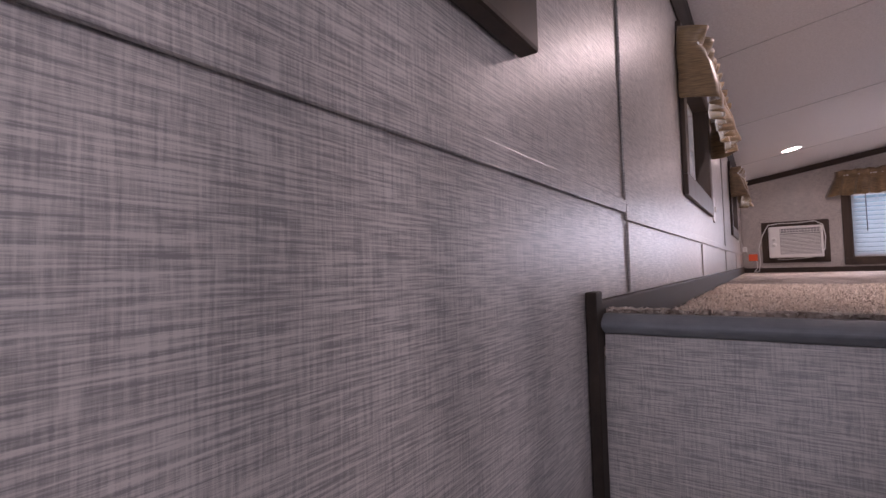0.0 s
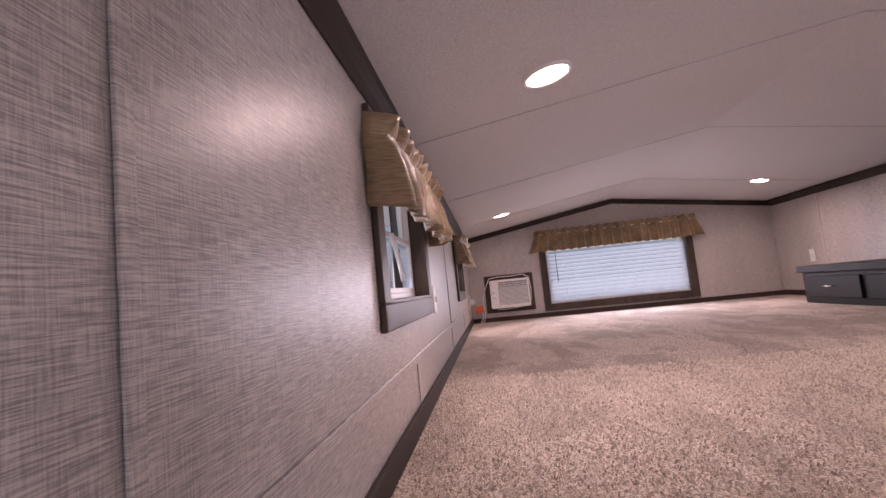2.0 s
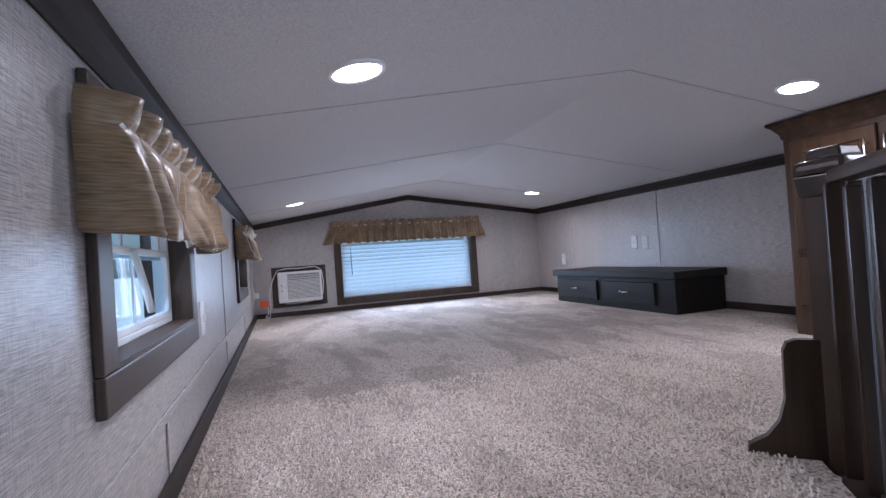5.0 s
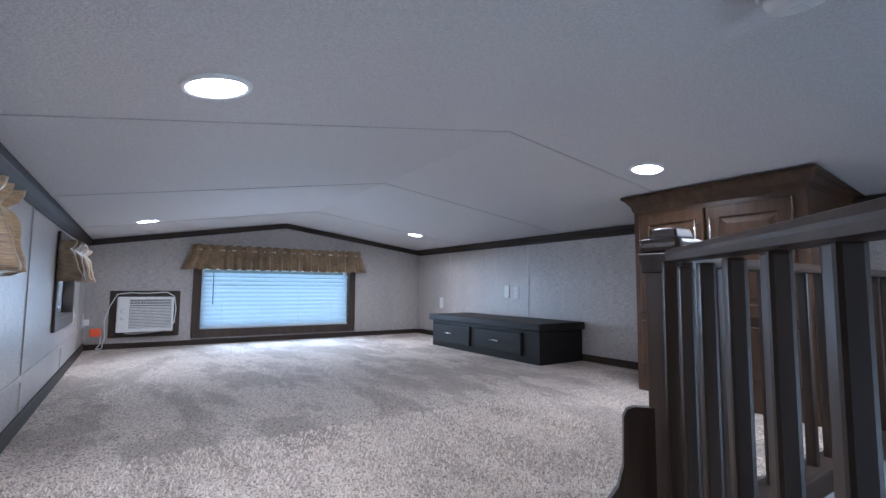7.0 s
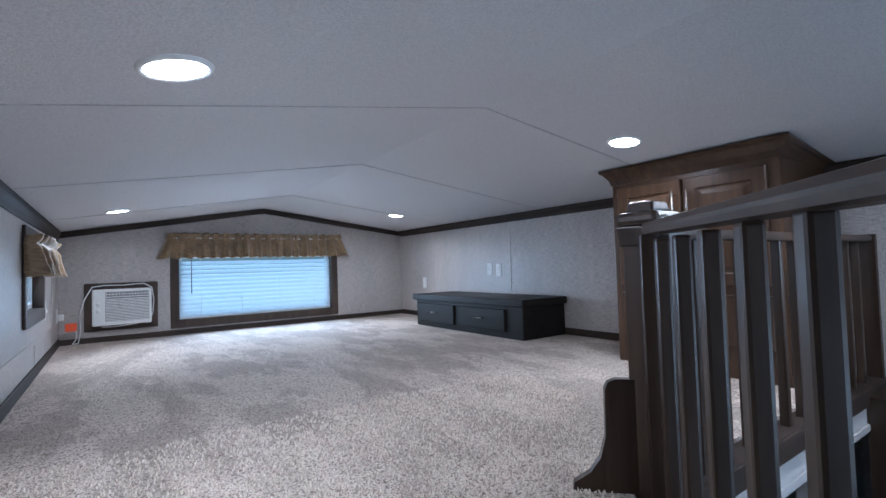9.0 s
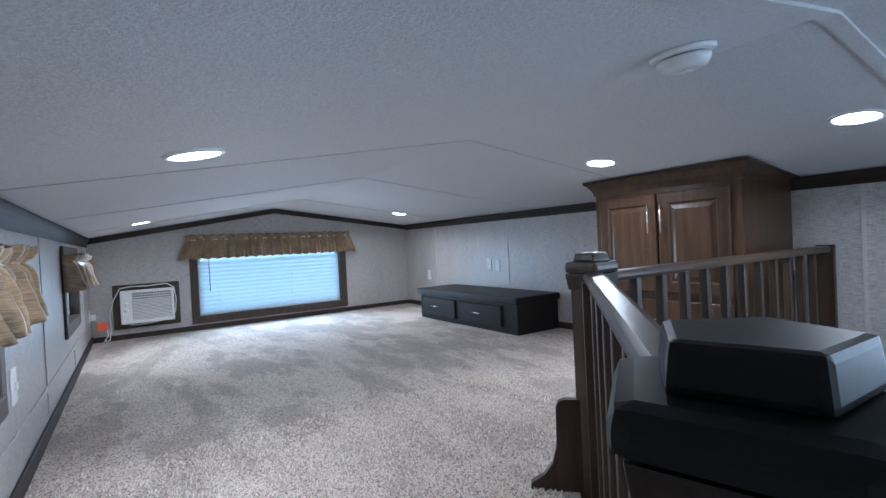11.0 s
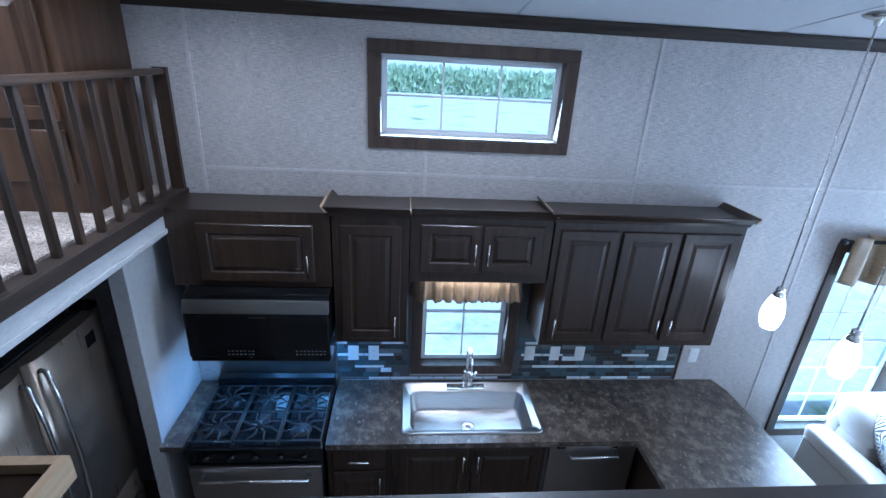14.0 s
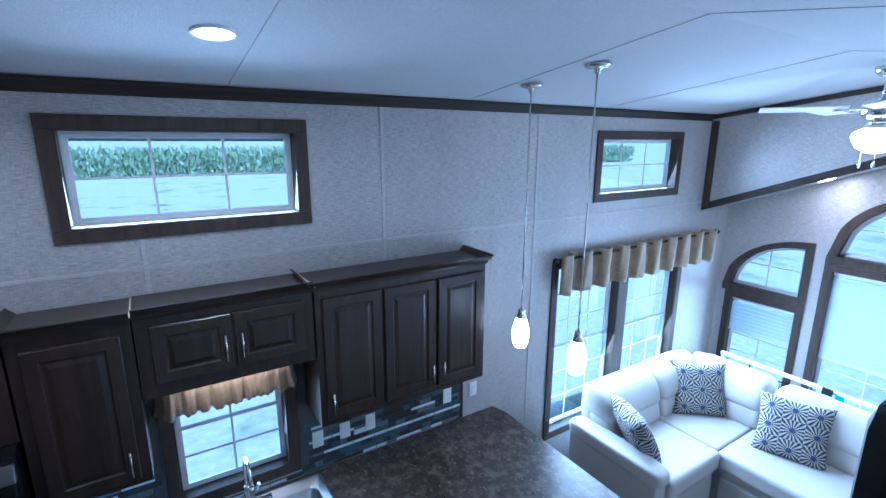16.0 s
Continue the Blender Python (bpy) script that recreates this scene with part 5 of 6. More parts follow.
# range
t = thing("gas_range", "black gas range with cast-iron grates and blue-lit cooktop", "range", at=(2.52, 1.077, Z0))
o = Vector((2.52, 1.077, Z0))
H = CT - Z0
bm = bmesh.new()
box(bm, (0.03, -0.378, 0.06), (0.60, 0.378, H - 0.012), 0.004)
part("body", bm, M_BLACK, t)
bm = bmesh.new()
rings(bm, lambda u, d, z: Vector((z, u, H + 0.004 - d)), -0.380, 0.380, 0.0, 0.55, [(0.0, 0.0), (0.006, 0.006), (0.028, 0.006), (0.036, -0.004)], -0.03)
part("cooktop", bm, M_BLACK, t, "glossy black cooktop")
bm = bmesh.new()
box(bm, (0.0, -0.37, 0.20), (0.028, 0.37, H - 0.13), 0.006)
d = part("oven_door", bm, M_STEEL, t, "brushed steel oven door")
bm = bmesh.new()
tube(bm, [(0, -0.30, H - 0.19), (-0.045, -0.30, H - 0.19), (-0.045, 0.30, H - 0.19), (0, 0.30, H - 0.19)], 0.011, 10)
part("handle", bm, M_CHROME, d)
for i in range(5):
    bm = bmesh.new()
    lathe(bm, [(0.022, 0.0), (0.022, -0.012), (0.017, -0.032), (0.003, -0.033)], (0.03, -0.27 + 0.135 * i, H - 0.07), 16, "x")
    part("knob", bm, M_BLACK, t)
bm = bmesh.new()
box(bm, (0.545, -0.38, H - 0.002), (0.605, 0.38, H + 0.075), 0.008)
part("backguard", bm, M_BLACK, t, "black rear guard")
for bxx, byy, r in ((0.15, -0.235, 0.048), (0.15, 0.235, 0.042), (0.40, -0.235, 0.036), (0.40, 0.235, 0.042), (0.275, 0.0, 0.0)):
    bm = bmesh.new()
    if r:
        lathe(bm, [(r + 0.012, 0.0), (r + 0.012, 0.006), (r, 0.008), (r, 0.016), (r - 0.012, 0.021), (0.001, 0.021)], (bxx, byy, H - 0.001), 24)
    else:
        lathe(bm, [(0.036, 0.0), (0.036, 0.014), (0.024, 0.019), (0.001, 0.019)], (0, 0, 0), 24)
        for vv in bm.verts:
            vv.co.x += math.copysign(0.07, vv.co.x) if abs(vv.co.x) > 1e-6 else 0
        bmesh.ops.translate(bm, verts=bm.verts, vec=(bxx, byy, H - 0.001))
    part("burner", bm, M_IRON, t, "round iron burner cap" if r else "oval centre burner")
for gy in (-0.250, 0.0, 0.250):
    bm = bmesh.new()
    w2 = 0.118
    zt = H + 0.036
    loop = [(0.035, gy - w2), (0.515, gy - w2), (0.515, gy + w2), (0.035, gy + w2)]
    for (xa, ya), (xb, yb) in zip(loop, loop[1:] + loop[:1]):
        tube(bm, [(xa, ya, zt - 0.004), (xb, yb, zt - 0.004)], 0.0062, 6)
    for xx, yy in loop:
        tube(bm, [(xx, yy, zt - 0.004), (xx, yy, H + 0.0025)], 0.0062, 6)
    tube(bm, [(0.275, gy - w2, zt - 0.004), (0.275, gy + w2, zt - 0.004)], 0.0062, 6)
    for cx in (0.15, 0.40):
        for k in range(8):
            a = 2 * math.pi * k / 8 + 0.39
            ex, ey = cx + 0.115 * math.cos(a), gy + min(w2, 0.135) * math.sin(a)
            mx_, my_ = cx + 0.06 * math.cos(a + 0.22), gy + 0.065 * math.sin(a + 0.22)
            tube(bm, [(cx + 0.026 * math.cos(a), gy + 0.026 * math.sin(a), zt), (mx_, my_, zt + 0.002), (ex, max(gy - w2, min(gy + w2, ey)), zt - 0.002)], 0.0054, 6)
    part("grate", bm, M_IRON, t, "cast-iron grate with curved fingers")
# steel splash panel behind the range
tagged(boxes("splash_panel", M_STEEL, None, ((W - 0.010, 0.695, CT + 0.06), (W - 0.002, 1.46, 1.425)), bevel=0.001), "brushed steel panel behind the range", "panel")

# microwave
t = thing("microwave", "black over-range microwave with a steel band and blue lamps below", "microwave", at=(2.715, 1.045, 1.425))
bm = bmesh.new()
box(bm, (0.03, -0.385, 0.0), (0.42, 0.385, 0.418), 0.006)
part("body", bm, M_BLACK, t)
bm = bmesh.new()
box(bm, (0.0, -0.385, 0.035), (0.029, 0.385, 0.315), 0.010)
d = part("door", bm, M_BLACK, t, "black glass door")
bm = bmesh.new()
box(bm, (-0.004, -0.385, 0.316), (0.029, 0.385, 0.388), 0.004)
for vv in bm.verts:
    vv.co.x += 0.30 * (vv.co.z - 0.316) if vv.co.x < 0.01 else 0.0
part("steel_band", bm, M_STEEL, t, "brushed steel band")
bm = bmesh.new()
box(bm, (0.01, -0.38, 0.004), (0.035, 0.38, 0.034), 0.003)
part("lower_lip", bm, M_BLACK, t)
bm = bmesh.new()
for y0, n in ((0.17, 7), (-0.20, 8)):
    for r in range(2):
        for i in range(n):
            box(bm, (-0.0012, y0 - 0.022 * i - 0.005, 0.055 + 0.022 * r), (-0.0003, y0 - 0.022 * i + 0.005, 0.059 + 0.022 * r))
tagged(part("touch_marks", bm, M_GREY, d, "rows of small grey touch marks"), kind="stuff")
bm = bmesh.new()
box(bm, (-0.0012, -0.045, 0.290), (-0.0003, 0.045, 0.296))
part("maker_mark", bm, M_CHROME, d)
for yy in (-0.22, 0.12):
    bm = bmesh.new()
    box(bm, (0.10, yy - 0.035, -0.003), (0.15, yy + 0.035, -0.0005), 0.001)
    part("task_lamp", bm, M_BLUE, t, "lit blue task lamp")
    la = new("task_light", bpy.data.lights.new("task_light", "AREA"))
    la.data.shape, la.data.size, la.data.size_y, la.data.energy, la.data.color = "RECTANGLE", 0.05, 0.07, 1.7, (0.22, 0.52, 1.0)
    la.location = (0.125, yy, -0.006)
    la.parent = t

# partition, fridge, pantry panel under the loft
tagged(boxes("wall_partition", M_FASCIA, None, ((2.60, 1.602, Z0), (W - 0.002, 1.66, LF - 0.18))), "linen vinyl partition beside the range", "wall", kind="structure")
strip("partition_trim", M_FASCIA, "pale edge trim on the partition", ((2.575, 1.59, Z0), (2.599, 1.672, LF - 0.182)))
t = thing("refrigerator", "brushed stainless french-door refrigerator under the loft, brown reflections in its colour", "refrigerator", at=(2.25, 1.80, Z0))
# brown in the steel colour stands in for reflected cabinet wood
M_DSTEEL = speckle("brown_reflecting_steel", [(0.3, (0.27, 0.215, 0.165)), (0.7, (0.37, 0.30, 0.24))], 20, 0.30, 0.03, 0.0005, 0.8, 3.0, (30, 1, 1))
bm = bmesh.new()
box(bm, (-0.44, 0.07, 0.02), (0.44, 0.76, 1.755), 0.006)
part("body", bm, M_BLACK, t, "black cabinet body")


def bowed_door(bm, x0, x1, z0, z1, bow=0.012):
    """A steel door whose face bows slightly outward and rolls over at its edges."""
    n = 14
    ring = []
    for i in range(n + 1):
        f = 2 * i / n - 1
        x = x0 + (x1 - x0) * (f + 1) / 2
        ring.append((x, 0.024 * abs(f) ** 10 - bow * (1 - f * f)))
    ring += [(x1, 0.064), (x0, 0.064)]
    lo = [bm.verts.new((x, y, z0)) for x, y in ring]
    hi = [bm.verts.new((x, y, z1)) for x, y in ring]
    k = len(ring)
    for i in range(k):
        f = bm.faces.new((lo[i], lo[(i + 1) % k], hi[(i + 1) % k], hi[i]))
        f.smooth = i < n
    bm.faces.new(list(reversed(lo)))
    bm.faces.new(hi)


for x0, x1, hx in ((-0.44, -0.098, -0.150), (-0.092, 0.44, -0.040)):
    bm = bmesh.new()
    bowed_door(bm, x0, x1, 0.70, 1.74)
    d = part("door", bm, M_DSTEEL, t, "brushed steel door with brown reflections in its colour")
    bm = bmesh.new()
    tube(bm, [(hx, -0.002, 1.685), (hx, -0.03, 1.68), (hx, -0.052, 1.50), (hx, -0.062, 1.22), (hx, -0.052, 0.98), (hx, -0.03, 0.84), (hx, -0.002, 0.83)], 0.012, 10)
    part("handle", bm, M_CHROME, d, "long bowed steel handle")
    bm = bmesh.new()
    box(bm, (x1 - 0.07 if x1 > 0 else x0 + 0.01, 0.02, 1.742), (x1 - 0.01 if x1 > 0 else x0 + 0.07, 0.12, 1.775), 0.004)
    part("hinge_cover", bm, M_BLACK, d)
boxes("badge", M_BLACK, t, ((0.245, -0.012, 1.60), (0.315, -0.002, 1.67)), bevel=0.003, label="small dark square badge")
bm = bmesh.new()
bowed_door(bm, -0.44, 0.44, 0.05, 0.694)
d = part("freezer_drawer", bm, M_DSTEEL, t)
bm = bmesh.new()
tube(bm, [(-0.33, -0.006, 0.62), (-0.30, -0.06, 0.62), (0.30, -0.06, 0.62), (0.33, -0.006, 0.62)], 0.012, 10)
part("handle", bm, M_CHROME, d)
t = thing("pantry_cabinet", "dark pantry cabinet with an open raw pine rim on top", "cabinet", at=(1.50, 1.55, Z0))
boxes("body", M_CAB, t, ((-0.19, -0.145, 0), (0.19, 0.25, 1.655)), bevel=0.003)
boxes("top_panel", M_CAB, t, ((-0.188, -0.143, 1.656), (0.188, 0.248, 1.662)), label="dark unfinished top panel")
boxes("rim", M_RAW, t, ((-0.23, -0.18, 1.60), (0.23, -0.146, 1.70)), ((0.191, -0.1455, 1.60), (0.23, 0.25, 1.70)), ((-0.23, -0.1455, 1.60), (-0.191, 0.25, 1.70)), bevel=0.002, label="raw pine moulding seen from behind")
tagged(boxes("wall_understair", M_WALL, None, ((0.61, -1.2, Z0), (0.66, 0.70, 2.30))), "linen vinyl side wall of the stair", "wall", kind="structure")

# ---- living end ----
def pendant(x, y, zb):
    z = ceil_z(x)
    t = thing("pendant_lamp", "lit opal-glass pendant lamp on a nickel stem over the peninsula", "pendant lamp", "pendant lamps", at=(x, y, z))
    bm = bmesh.new()
    lathe(bm, [(0.001, -0.001), (0.066, -0.001), (0.066, -0.010), (0.050, -0.020), (0.020, -0.026), (0.012, -0.05), (0.001, -0.05)], (0, 0, 0), 28)
    part("canopy", bm, M_CHROME, t, "brushed nickel canopy")
    h = zb - z
    bm = bmesh.new()
    tube(bm, [(0, 0, -0.045), (0, 0, h + 0.255)], 0.0048, 8)
    part("stem", bm, M_CHROME, t)
    bm = bmesh.new()
    lathe(bm, [(0.008, 0.27), (0.020, 0.262), (0.026, 0.245), (0.020, 0.236), (0.030, 0.226), (0.032, 0.205), (0.024, 0.198)], (0, 0, h), 24)
    part("socket", bm, M_CHROME, t, "ribbed nickel socket")
    bm = bmesh.new()
    lathe(bm, [(0.030, 0.205), (0.044, 0.17), (0.056, 0.12), (0.058, 0.08), (0.050, 0.03), (0.038, 0.003), (0.030, 0.0), (0.001, 0.004)], (0, 0, h), 28)
    part("shade", bm, M_SHADE, t, "glowing opal glass shade")


pendant(2.66, -1.87, 1.72)
pendant(2.21, -1.90, 1.72)

# ceiling fan
fz = ceil_z(XR)
t = thing("ceiling_fan", "white-bladed ceiling fan with a lit glass bowl", "ceiling fan", at=(XR, -3.69, fz))
for nm, m, prof in (("canopy", M_CHROME, [(0.001, -0.03), (0.07, -0.03), (0.065, -0.06), (0.03, -0.09), (0.001, -0.09)]),
                    ("downrod", M_CHROME, [(0.012, -0.085), (0.012, -0.22)]),
                    ("motor", M_CHROME, [(0.02, -0.21), (0.085, -0.225), (0.10, -0.25), (0.10, -0.30), (0.07, -0.33), (0.03, -0.34)]),
                    ("light_fitter", M_CHROME, [(0.03, -0.335), (0.05, -0.35), (0.075, -0.375), (0.075, -0.39)]),
                    ("bowl", M_SHADE, [(0.075, -0.388), (0.115, -0.41), (0.12, -0.44), (0.09, -0.50), (0.04, -0.53), (0.001, -0.535)])):
    bm = bmesh.new()
    lathe(bm, prof, (0, 0, 0), 28)
    part(nm, bm, m, t, "glowing frosted glass bowl" if nm == "bowl" else "")
for k in range(5):
    a = radians(72 * k + 100)
    bm = bmesh.new()
    m4 = Matrix.Rotation(a, 4, "Z") @ Matrix.Rotation(radians(10), 4, "X")
    box(bm, (0.17, -0.065, -0.275), (0.62, 0.065, -0.268), 0.003, m4)
    bl = part("blade", bm, M_WHITE, t, "pale blade")
    bm = bmesh.new()
    box(bm, (0.09, -0.02, -0.284), (0.24, 0.02, -0.276), 0.002, m4)
    part("blade_iron", bm, M_CHROME, bl)
for dx in (-0.03, 0.04):
    bm = bmesh.new()
    tube(bm, [(dx, 0.05, -0.37), (dx, 0.06, -0.58)], 0.0018, 6)
    lathe(bm, [(0.002, -0.58), (0.008, -0.595), (0.008, -0.61), (0.002, -0.625)], (dx, 0.06, 0), 10)
    part("pull_chain", bm, M_CHROME, t)
la = new("fan_lamp", bpy.data.lights.new("fan_lamp", "POINT"))
la.data.energy, la.data.color, la.data.shadow_soft_size = 6.0, (1.0, 0.93, 0.85), 0.1
la.location = (XR, -3.69, fz - 0.60)

# grommet valance over the paired windows
t = thing("grommet_valance", "tan grommet-top valance on a black rod over the paired windows", "valance")
bm = bmesh.new()
xr = W - 0.085
tube(bm, [(xr, -2.60, 2.115), (xr, -4.93, 2.115)], 0.012, 12)
for yy in (-2.58, -4.95):
    lathe(bm, [(0.012, -0.02), (0.022, -0.012), (0.024, 0.0), (0.022, 0.012), (0.012, 0.02)], (xr, yy, 2.115), 14, "y")
part("rod", bm, M_BLACK, t, "black curtain rod")
bm = bmesh.new()
n = 200
rows_ = []
for j in range(9):
    z = 2.155 - 0.335 * j / 8
    row = []
    for i in range(n + 1):
        g = i / n
        y = -2.64 - 2.25 * g
        w = 2 * math.pi * 9.5 * g
        s = math.sin(w)
        d = 0.042 * math.copysign(abs(s) ** 0.7, s) + 0.006 * math.sin(w * 2.7 + j * 0.4)
        row.append(bm.verts.new((xr - d, y + 0.012 * math.sin(2 * w), z + 0.004 * math.sin(w * 1.7 + 1))))
    rows_.append(row)
for a, b in zip(rows_, rows_[1:]):
    for i in range(n):
        bm.faces.new((a[i], a[i + 1], b[i + 1], b[i]))
ob = part("cloth", bm, M_TAN, t, smooth=True)
ob.modifiers.new("thick", "SOLIDIFY").thickness = 0.0016
for i in range(10):
    bm = bmesh.new()
    y = -2.64 - 2.25 * i / 9.5 - 0.03
    lathe(bm, [(0.016, -0.004), (0.026, -0.003), (0.027, 0.0), (0.026, 0.003), (0.016, 0.004)], (xr, y, 2.115), 16, "y")
    part("grommet", bm, M_BLACK, t)


# sofa
def cushion(bm, c, h, puff=0.35, n=7, m=None):
    """A soft rounded box: centre, half sizes; puff swells the faces."""
    g = {}
    fs = []
    for ax in range(3):
        for s in (-1, 1):
            grid = []
            for i in range(n + 1):
                row = []
                for j in range(n + 1):
                    a, b = 2 * i / n - 1, 2 * j / n - 1
                    p = [0.0, 0.0, 0.0]
                    p[ax], p[(ax + 1) % 3], p[(ax + 2) % 3] = s, a, b
                    key = tuple(round(q, 4) for q in p)
                    if key not in g:
                        v = Vector(p)
                        l6 = (abs(v.x) ** 6 + abs(v.y) ** 6 + abs(v.z) ** 6) ** (1 / 6)
                        q = v / l6
                        l2 = v / v.length
                        w = q * (1 - puff * 0.5) + l2 * (puff * 0.5) * 1.12
                        co = Vector((c[0] + h[0] * w.x, c[1] + h[1] * w.y, c[2] + h[2] * w.z))
                        g[key] = bm.verts.new(m @ co if m else co)
                    row.append(g[key])
                grid.append(row)
            for i in range(n):
                for j in range(n):
                    q = (grid[i][j], grid[i + 1][j], grid[i + 1][j + 1], grid[i][j + 1])
                    f = bm.faces.new(q if s > 0 else tuple(reversed(q)))
                    f.smooth = True


def soft(name, parent, c, h, puff=0.35, m=None, material=None, label=""):
    bm = bmesh.new()
    cushion(bm, c, h, puff, 8, m)
    return part(name, bm, material or M_LEATHER, parent, label)


def back_line(f):
    """The sofa's back: along the side wall, round the corner, along the windows; f in metres."""
    a, r = 1.22, 0.58
    if f < a:
        return Vector((2.98, -2.88 - f, 0)), Vector((-1, 0, 0))
    if f < a + r:
        q = (f - a) / r * math.pi / 2
        return Vector((2.60 + 0.38 * math.cos(q), -4.10 - 0.37 * math.sin(q), 0)), Vector((-math.cos(q), math.sin(q), 0))
    return Vector((2.60 - (f - a - r), -4.47, 0)), Vector((0, 1, 0))


def bolster(name, parent, f0, f1, u, z, hu, hz, lean=0.0, e=2.6, tuck=6, label=""):
    """A stuffed roll along the back line, with closed puckered ends."""
    bm = bmesh.new()
    n, k = 26, 22
    rings = []
    for i in range(n + 1):
        s = 2 * i / n - 1
        s = math.copysign(1 - (1 - abs(s)) ** 1.7, s)
        p, nrm = back_line(f0 + (f1 - f0) * (s + 1) / 2)
        w = max(0.02, (1 - abs(s) ** (tuck * 2)) ** 0.45)
        ring = []
        for j in range(k):
            a = 2 * math.pi * j / k
            c, d = math.cos(a), math.sin(a)
            cu = math.copysign(abs(c) ** (2 / e), c) * hu * w
            cz = math.copysign(abs(d) ** (2 / e), d) * hz * w
            wr = 1 + 0.03 * noise.noise(Vector((p.x * 5, p.y * 5, a * 1.5 + z)))
            ring.append(bm.verts.new(p + nrm * (u + (cu + lean * cz) * wr) + Vector((0, 0, Z0 + z + cz * wr)) - SOFA))
        rings.append(ring)
    for a, b in zip(rings, rings[1:]):
        for j in range(k):
            bm.faces.new((a[j], a[(j + 1) % k], b[(j + 1) % k], b[j])).smooth = True
    bm.faces.new(list(reversed(rings[0])))
    bm.faces.new(rings[-1])
    bmesh.ops.recalc_face_normals(bm, faces=bm.faces)
    return part(name, bm, M_LEATHER, parent, label)


def slab(name, parent, ring, z0, z1, bev=0.03, label="", crown=0.0):
    """A firm upholstered block on a plan outline, with rounded top edges."""
    bm = bmesh.new()
    lo = [bm.verts.new(Vector((x, y, Z0 + z0)) - SOFA) for x, y in ring]
    hi = [bm.verts.new(Vector((x, y, Z0 + z1)) - SOFA) for x, y in ring]
    k = len(ring)
    for i in range(k):
        bm.faces.new((lo[i], lo[(i + 1) % k], hi[(i + 1) % k], hi[i]))
    bm.faces.new(list(reversed(lo)))
    bm.faces.new(hi)
    bmesh.ops.recalc_face_normals(bm, faces=bm.faces)
    if bev:
        bmesh.ops.bevel(bm, geom=list(bm.edges), offset=bev, segments=4, affect="EDGES", profile=0.55)
    for f in bm.faces:
        f.smooth = len(f.verts) == 4 and f.calc_area() < 0.03
    return part(name, bm, M_LEATHER, parent, label)


SOFA = Vector((2.4, -3.8, Z0))
t = thing("sectional_sofa", "cream leather L-shaped sectional sofa in the window corner", "sofa", at=SOFA)
# frame and fronts
slab("base", t, [(2.17, -3.60), (2.92, -3.60), (2.92, -2.90), (2.17, -2.90)], 0.0, 0.36, 0.02)
slab("base", t, [(0.75, -4.42), (2.62, -4.42), (2.62, -3.64), (0.75, -3.64)], 0.0, 0.36, 0.02)
slab("front_panel", t, [(2.13, -3.56), (2.165, -3.56), (2.165, -2.90), (2.13, -2.90)], 0.07, 0.35, 0.012)
for x0, x1 in ((0.76, 1.42), (1.43, 2.10)):
    slab("front_panel", t, [(x0, -3.635), (x1, -3.635), (x1, -3.60), (x0, -3.60)], 0.07, 0.30, 0.012)
# seats
slab("seat_cushion", t, [(2.10, -3.601), (2.72, -3.601), (2.72, -2.91), (2.10, -2.91)], 0.362, 0.53, 0.045)
slab("seat_cushion", t, [(2.145, -3.608), (2.72, -3.608), (2.72, -4.05), (2.60, -4.20), (2.145, -4.20)], 0.362, 0.526, 0.022)
slab("seat_cushion", t, [(0.75, -4.20), (2.138, -4.20), (2.138, -3.58), (0.75, -3.58)], 0.362, 0.53, 0.045)
# arm: flat outer panel, welt and padded top
slab("arm", t, [(2.14, -2.905), (2.97, -2.905), (2.97, -2.77), (2.14, -2.77)], 0.05, 0.55, 0.018)
bm = bmesh.new()
cushion(bm, Vector((2.55, -2.838, Z0 + 0.575)) - SOFA, (0.44, 0.092, 0.07), 0.2, 10)
part("arm_pad", bm, M_LEATHER, t)
bm = bmesh.new()
tube(bm, [Vector((x, -2.765, Z0 + 0.535)) - SOFA for x in (2.15, 2.4, 2.8, 2.96)], 0.006, 6)
part("welt", bm, M_LEATHER, t)
# back, lumbar rolls and head rolls
for f0, f1 in ((0.02, 0.735), (0.74, 1.505), (1.51, 2.31), (2.33, 3.60)):
    bolster("back_panel", t, f0, f1, 0.06, 0.48, 0.06, 0.38, 0, 6, 14)
    bolster("back_cushion", t, f0, f1, 0.19, 0.615, 0.135, 0.125, -0.2, 3.2, 12)
    bolster("headrest", t, f0 - 0.003, f1 + 0.003, 0.155, 0.80, 0.155, 0.145, -0.35, 2.6, 9, "rolled headrest with a puckered seam")

M_PATTERN, nt, b = mat("fan_print_cotton", 0.8)
tc = nt.nodes.new("ShaderNodeTexCoord")
sp = nt.nodes.new("ShaderNodeSeparateXYZ")
nt.links.new(tc.outputs["Object"], sp.inputs[0])
cells = []
for k in (1, 2):
    q = math_node(nt, "FRACT", math_node(nt, "ADD", math_node(nt, "MULTIPLY", sp.outputs[k], 6.4), 10.5), 0.0)
    cells.append(math_node(nt, "SUBTRACT", q, 0.5))
ang = math_node(nt, "ARCTAN2", cells[1], cells[0])
rays = math_node(nt, "SINE", math_node(nt, "MULTIPLY", ang, 16.0), 0.0)
rad = math_node(nt, "ADD", math_node(nt, "MULTIPLY", cells[0], cells[0]), math_node(nt, "MULTIPLY", cells[1], cells[1]))
col = ramp(nt, math_node(nt, "ADD", math_node(nt, "MULTIPLY", rays, 0.5), 0.5), [(0.48, (0.028, 0.031, 0.040)), (0.60, (0.42, 0.41, 0.38))])
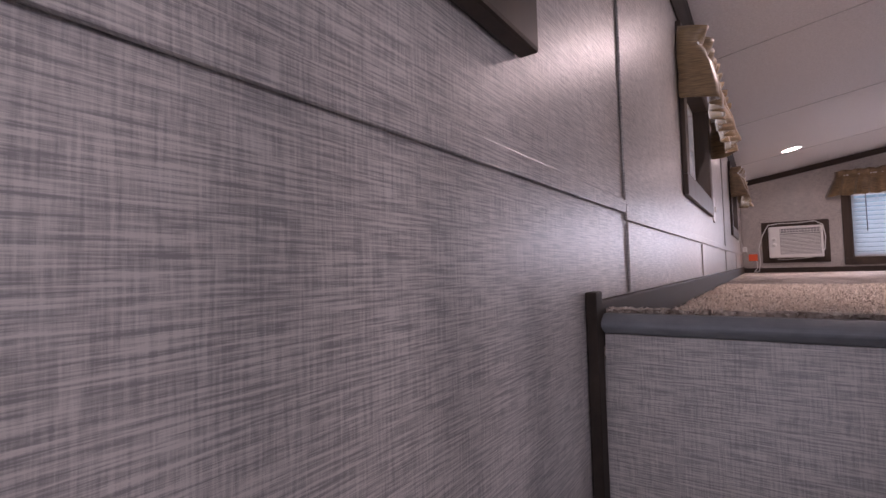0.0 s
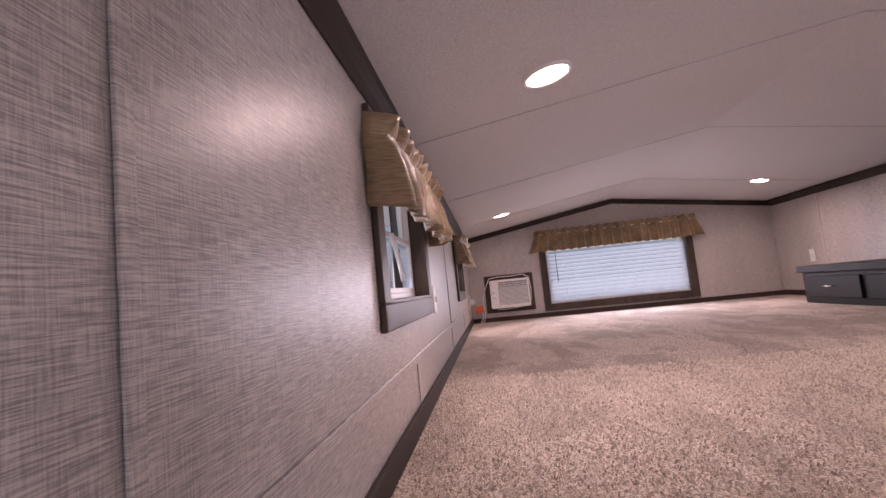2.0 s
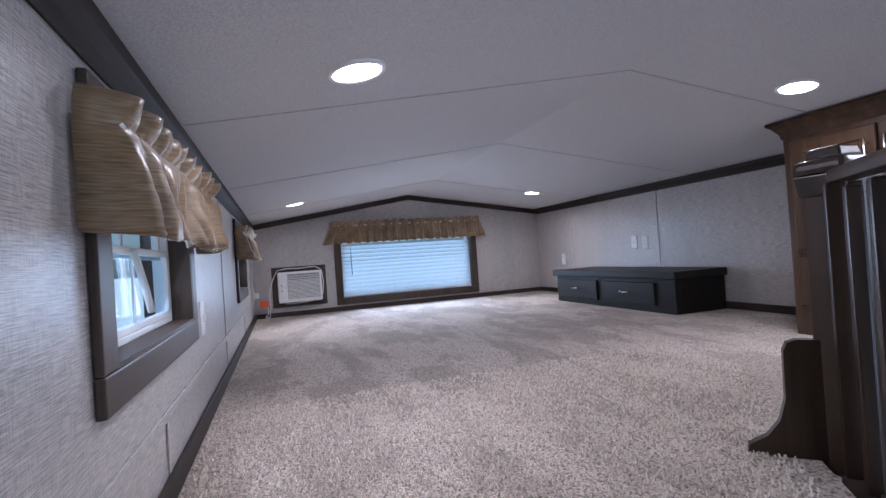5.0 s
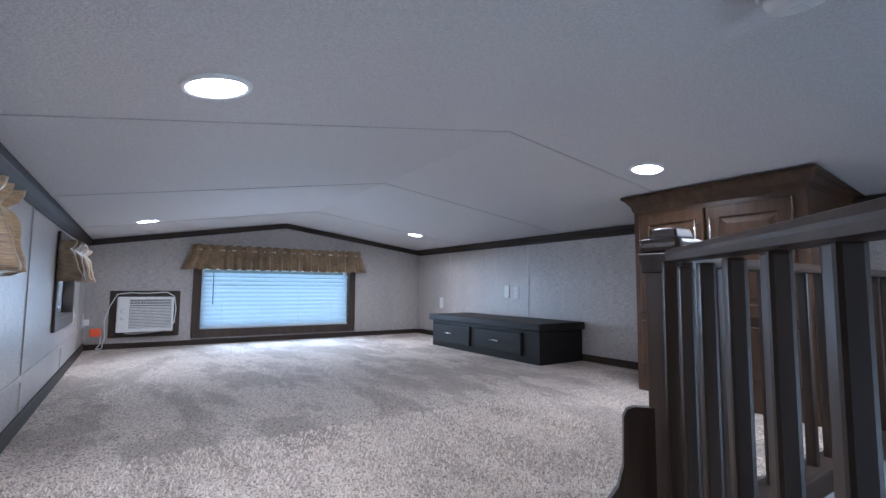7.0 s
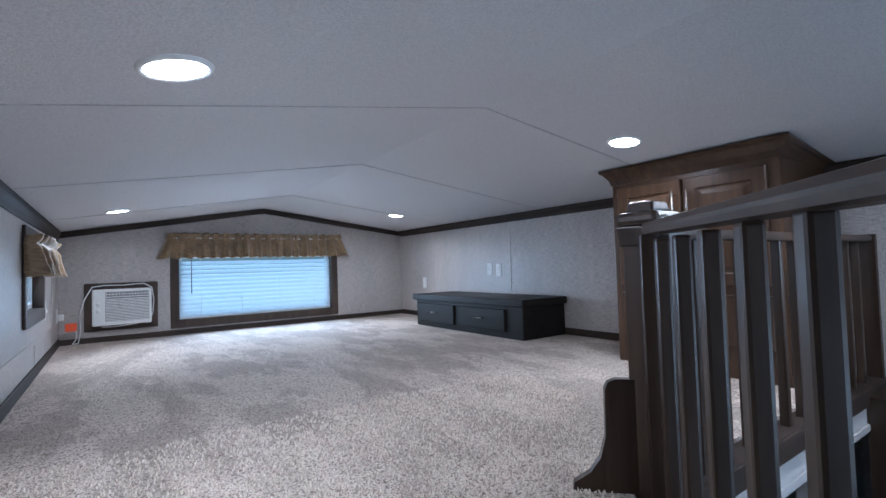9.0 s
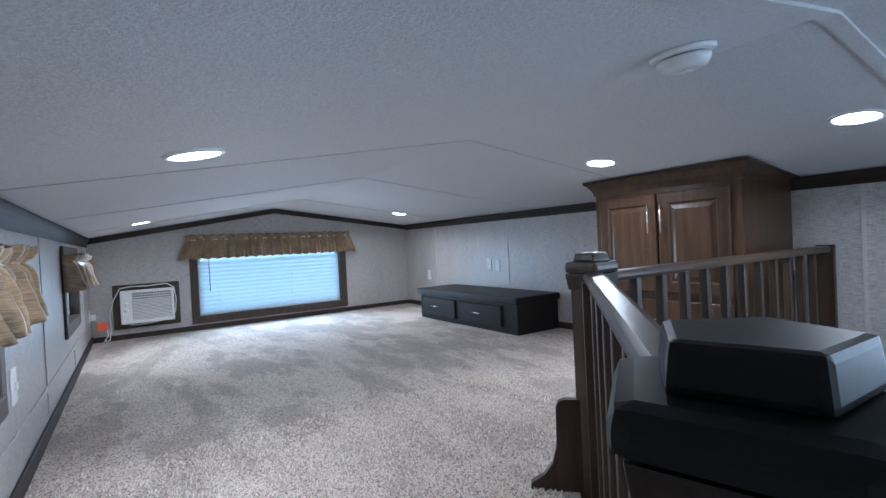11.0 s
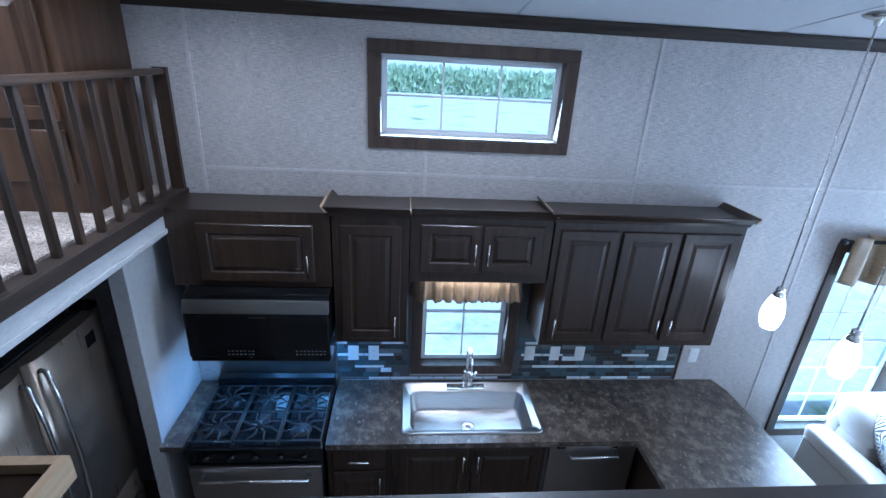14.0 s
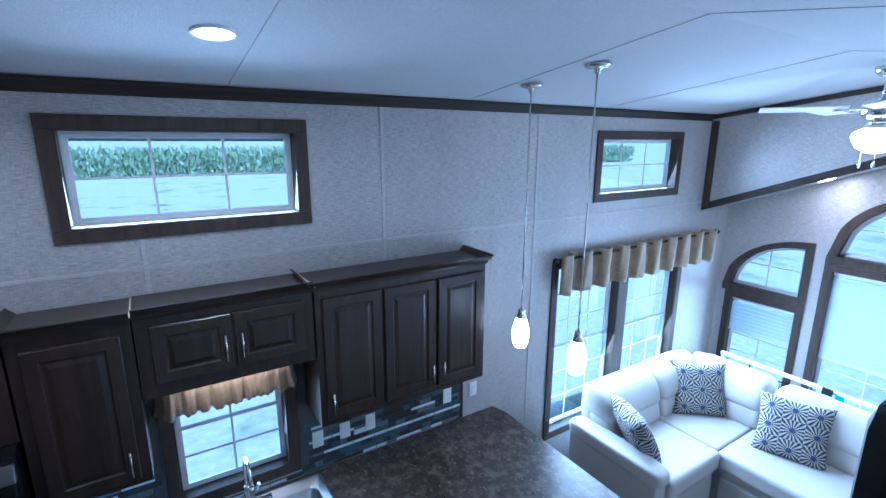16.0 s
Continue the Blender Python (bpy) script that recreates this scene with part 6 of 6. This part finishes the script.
col = mixc(nt, ramp(nt, rad, [(0.012, (1, 1, 1)), (0.02, (0, 0, 0))]), col, (0.03, 0.05, 0.13))
nt.links.new(col, b.inputs["Base Color"])
for x, y, z, rx, ry, rz in ((2.50, -3.00, 0.775, 0, 26, 66), (2.57, -4.03, 0.80, 0, 24, -40), (1.82, -4.05, 0.79, 0, 26, -72)):
    t = thing("throw_pillow", "square throw pillow with a dark fan print, leaning on the sofa", "pillow", "throw pillows")
    t.matrix_basis = pose(x, y, z, 0, 0, rz) @ pose(0, 0, 0, 0, ry, 0)
    bm = bmesh.new()
    n = 14
    sides_ = []
    for s in (-1, 1):
        grid = []
        for i in range(n + 1):
            row = []
            for j in range(n + 1):
                a, c2 = 2 * i / n - 1, 2 * j / n - 1
                pinch = 1 - 0.10 * (1 - a * a) * abs(c2) ** 3 - 0.10 * (1 - c2 * c2) * abs(a) ** 3
                th = 0.085 * ((1 - a ** 4) * (1 - c2 ** 4)) ** 0.6
                row.append(bm.verts.new((s * th, 0.25 * a * pinch, 0.25 * c2 * pinch)))
            grid.append(row)
        for i in range(n):
            for j in range(n):
                q = (grid[i][j], grid[i + 1][j], grid[i + 1][j + 1], grid[i][j + 1])
                bm.faces.new(q if s > 0 else tuple(reversed(q))).smooth = True
    bmesh.ops.remove_doubles(bm, verts=bm.verts, dist=0.0005)
    part("cover", bm, M_PATTERN, t)

# folded frame behind the sofa
t = thing("metal_frame", "pale metal folding frame standing behind the sofa", "frame", at=(2.0, -4.80, Z0))
boxes("top_bar", M_WHITE, t, ((-0.95, -0.022, 0.815), (0.78, 0.022, 0.845)), bevel=0.005)
for x in (-0.93, 0.755):
    boxes("leg", M_WHITE, t, ((x - 0.018, -0.02, 0), (x + 0.018, 0.02, 0.814)), bevel=0.004)
boxes("lower_bar", M_BLACK, t, ((-0.91, -0.008, 0.735), (0.736, 0.008, 0.75)), bevel=0.003, label="thin dark lower bar")
for x in (-0.5, 0.0, 0.5):
    boxes("stay", M_BLACK, t, ((x - 0.005, -0.005, 0.751), (x + 0.005, 0.005, 0.814)))
boxes("clip", M_BLACK, t, ((-0.19, 0.0225, 0.80), (-0.11, 0.045, 0.865)), bevel=0.006, label="small black clip")
m_tag = speckle("teal_tag", [(0.3, (0.03, 0.30, 0.36)), (0.7, (0.05, 0.40, 0.46))], 30, 0.5, 0.05)
boxes("tag", m_tag, t, ((-0.27, 0.023, 0.75), (-0.205, 0.03, 0.83)), bevel=0.003, label="teal tag")

# soffit lamp in the bay
t = thing("recessed_light", "small round light in the sloping bay soffit", "ceiling light", "recessed ceiling lights", at=(2.22, -5.0, HZ0 + (HZ1 - HZ0) * (W - 2.22) / XR))
t.rotation_euler = (0, math.atan2(HZ1 - HZ0, XR), 0)
bm = bmesh.new()
lathe(bm, [(0.001, -0.005), (0.06, -0.005), (0.06, -0.001), (0.001, -0.001)], (0, 0, 0), 28)
part("lens", bm, M_LED, t)
la = new("soffit_lamp", bpy.data.lights.new("soffit_lamp", "AREA"))
la.data.shape, la.data.size, la.data.energy, la.data.color = "DISK", 0.1, 4.0, (1.0, 0.85, 0.75)
la.location = (0, 0, -0.012)
la.parent = t

# ---- outdoors ----
# standing maize along the lot, as many leaves
rng = np.random.default_rng(11)
verts, faces = [], []
for i in range(26000):
    along = rng.uniform(-75, 75)
    x = 55 + abs(rng.normal(0, 1.6))
    y = along
    z0 = -0.7 + rng.uniform(0, 2.5)
    h, w = rng.uniform(0.4, 0.8), rng.uniform(0.08, 0.2)
    a = rng.uniform(0, 6.28)
    lean = rng.uniform(-0.35, 0.35)
    k = len(verts)
    cx, cy = math.cos(a) * w, math.sin(a) * w
    verts += [(x - cx, y - cy, z0), (x + cx, y + cy, z0), (x + cx * 0.7 + lean * 0.5, y + cy * 0.7 + lean * 0.5, z0 + h * 0.6), (x + lean, y + lean, z0 + h)]
    faces += [(k, k + 1, k + 2), (k, k + 2, k + 3)]
me = bpy.data.meshes.new("maize_field")
me.from_pydata(verts, [], faces)
# leaf green washed out to carry the haze of distance
m_leaf = speckle("hazy_maize_leaf", [(0.3, (0.36, 0.46, 0.30)), (0.7, (0.52, 0.62, 0.44))], 3, 0.6, 0.0)
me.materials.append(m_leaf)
tagged(new("maize_field", me), "tall green maize rows beyond the gravel lot", "crop", kind="stuff")
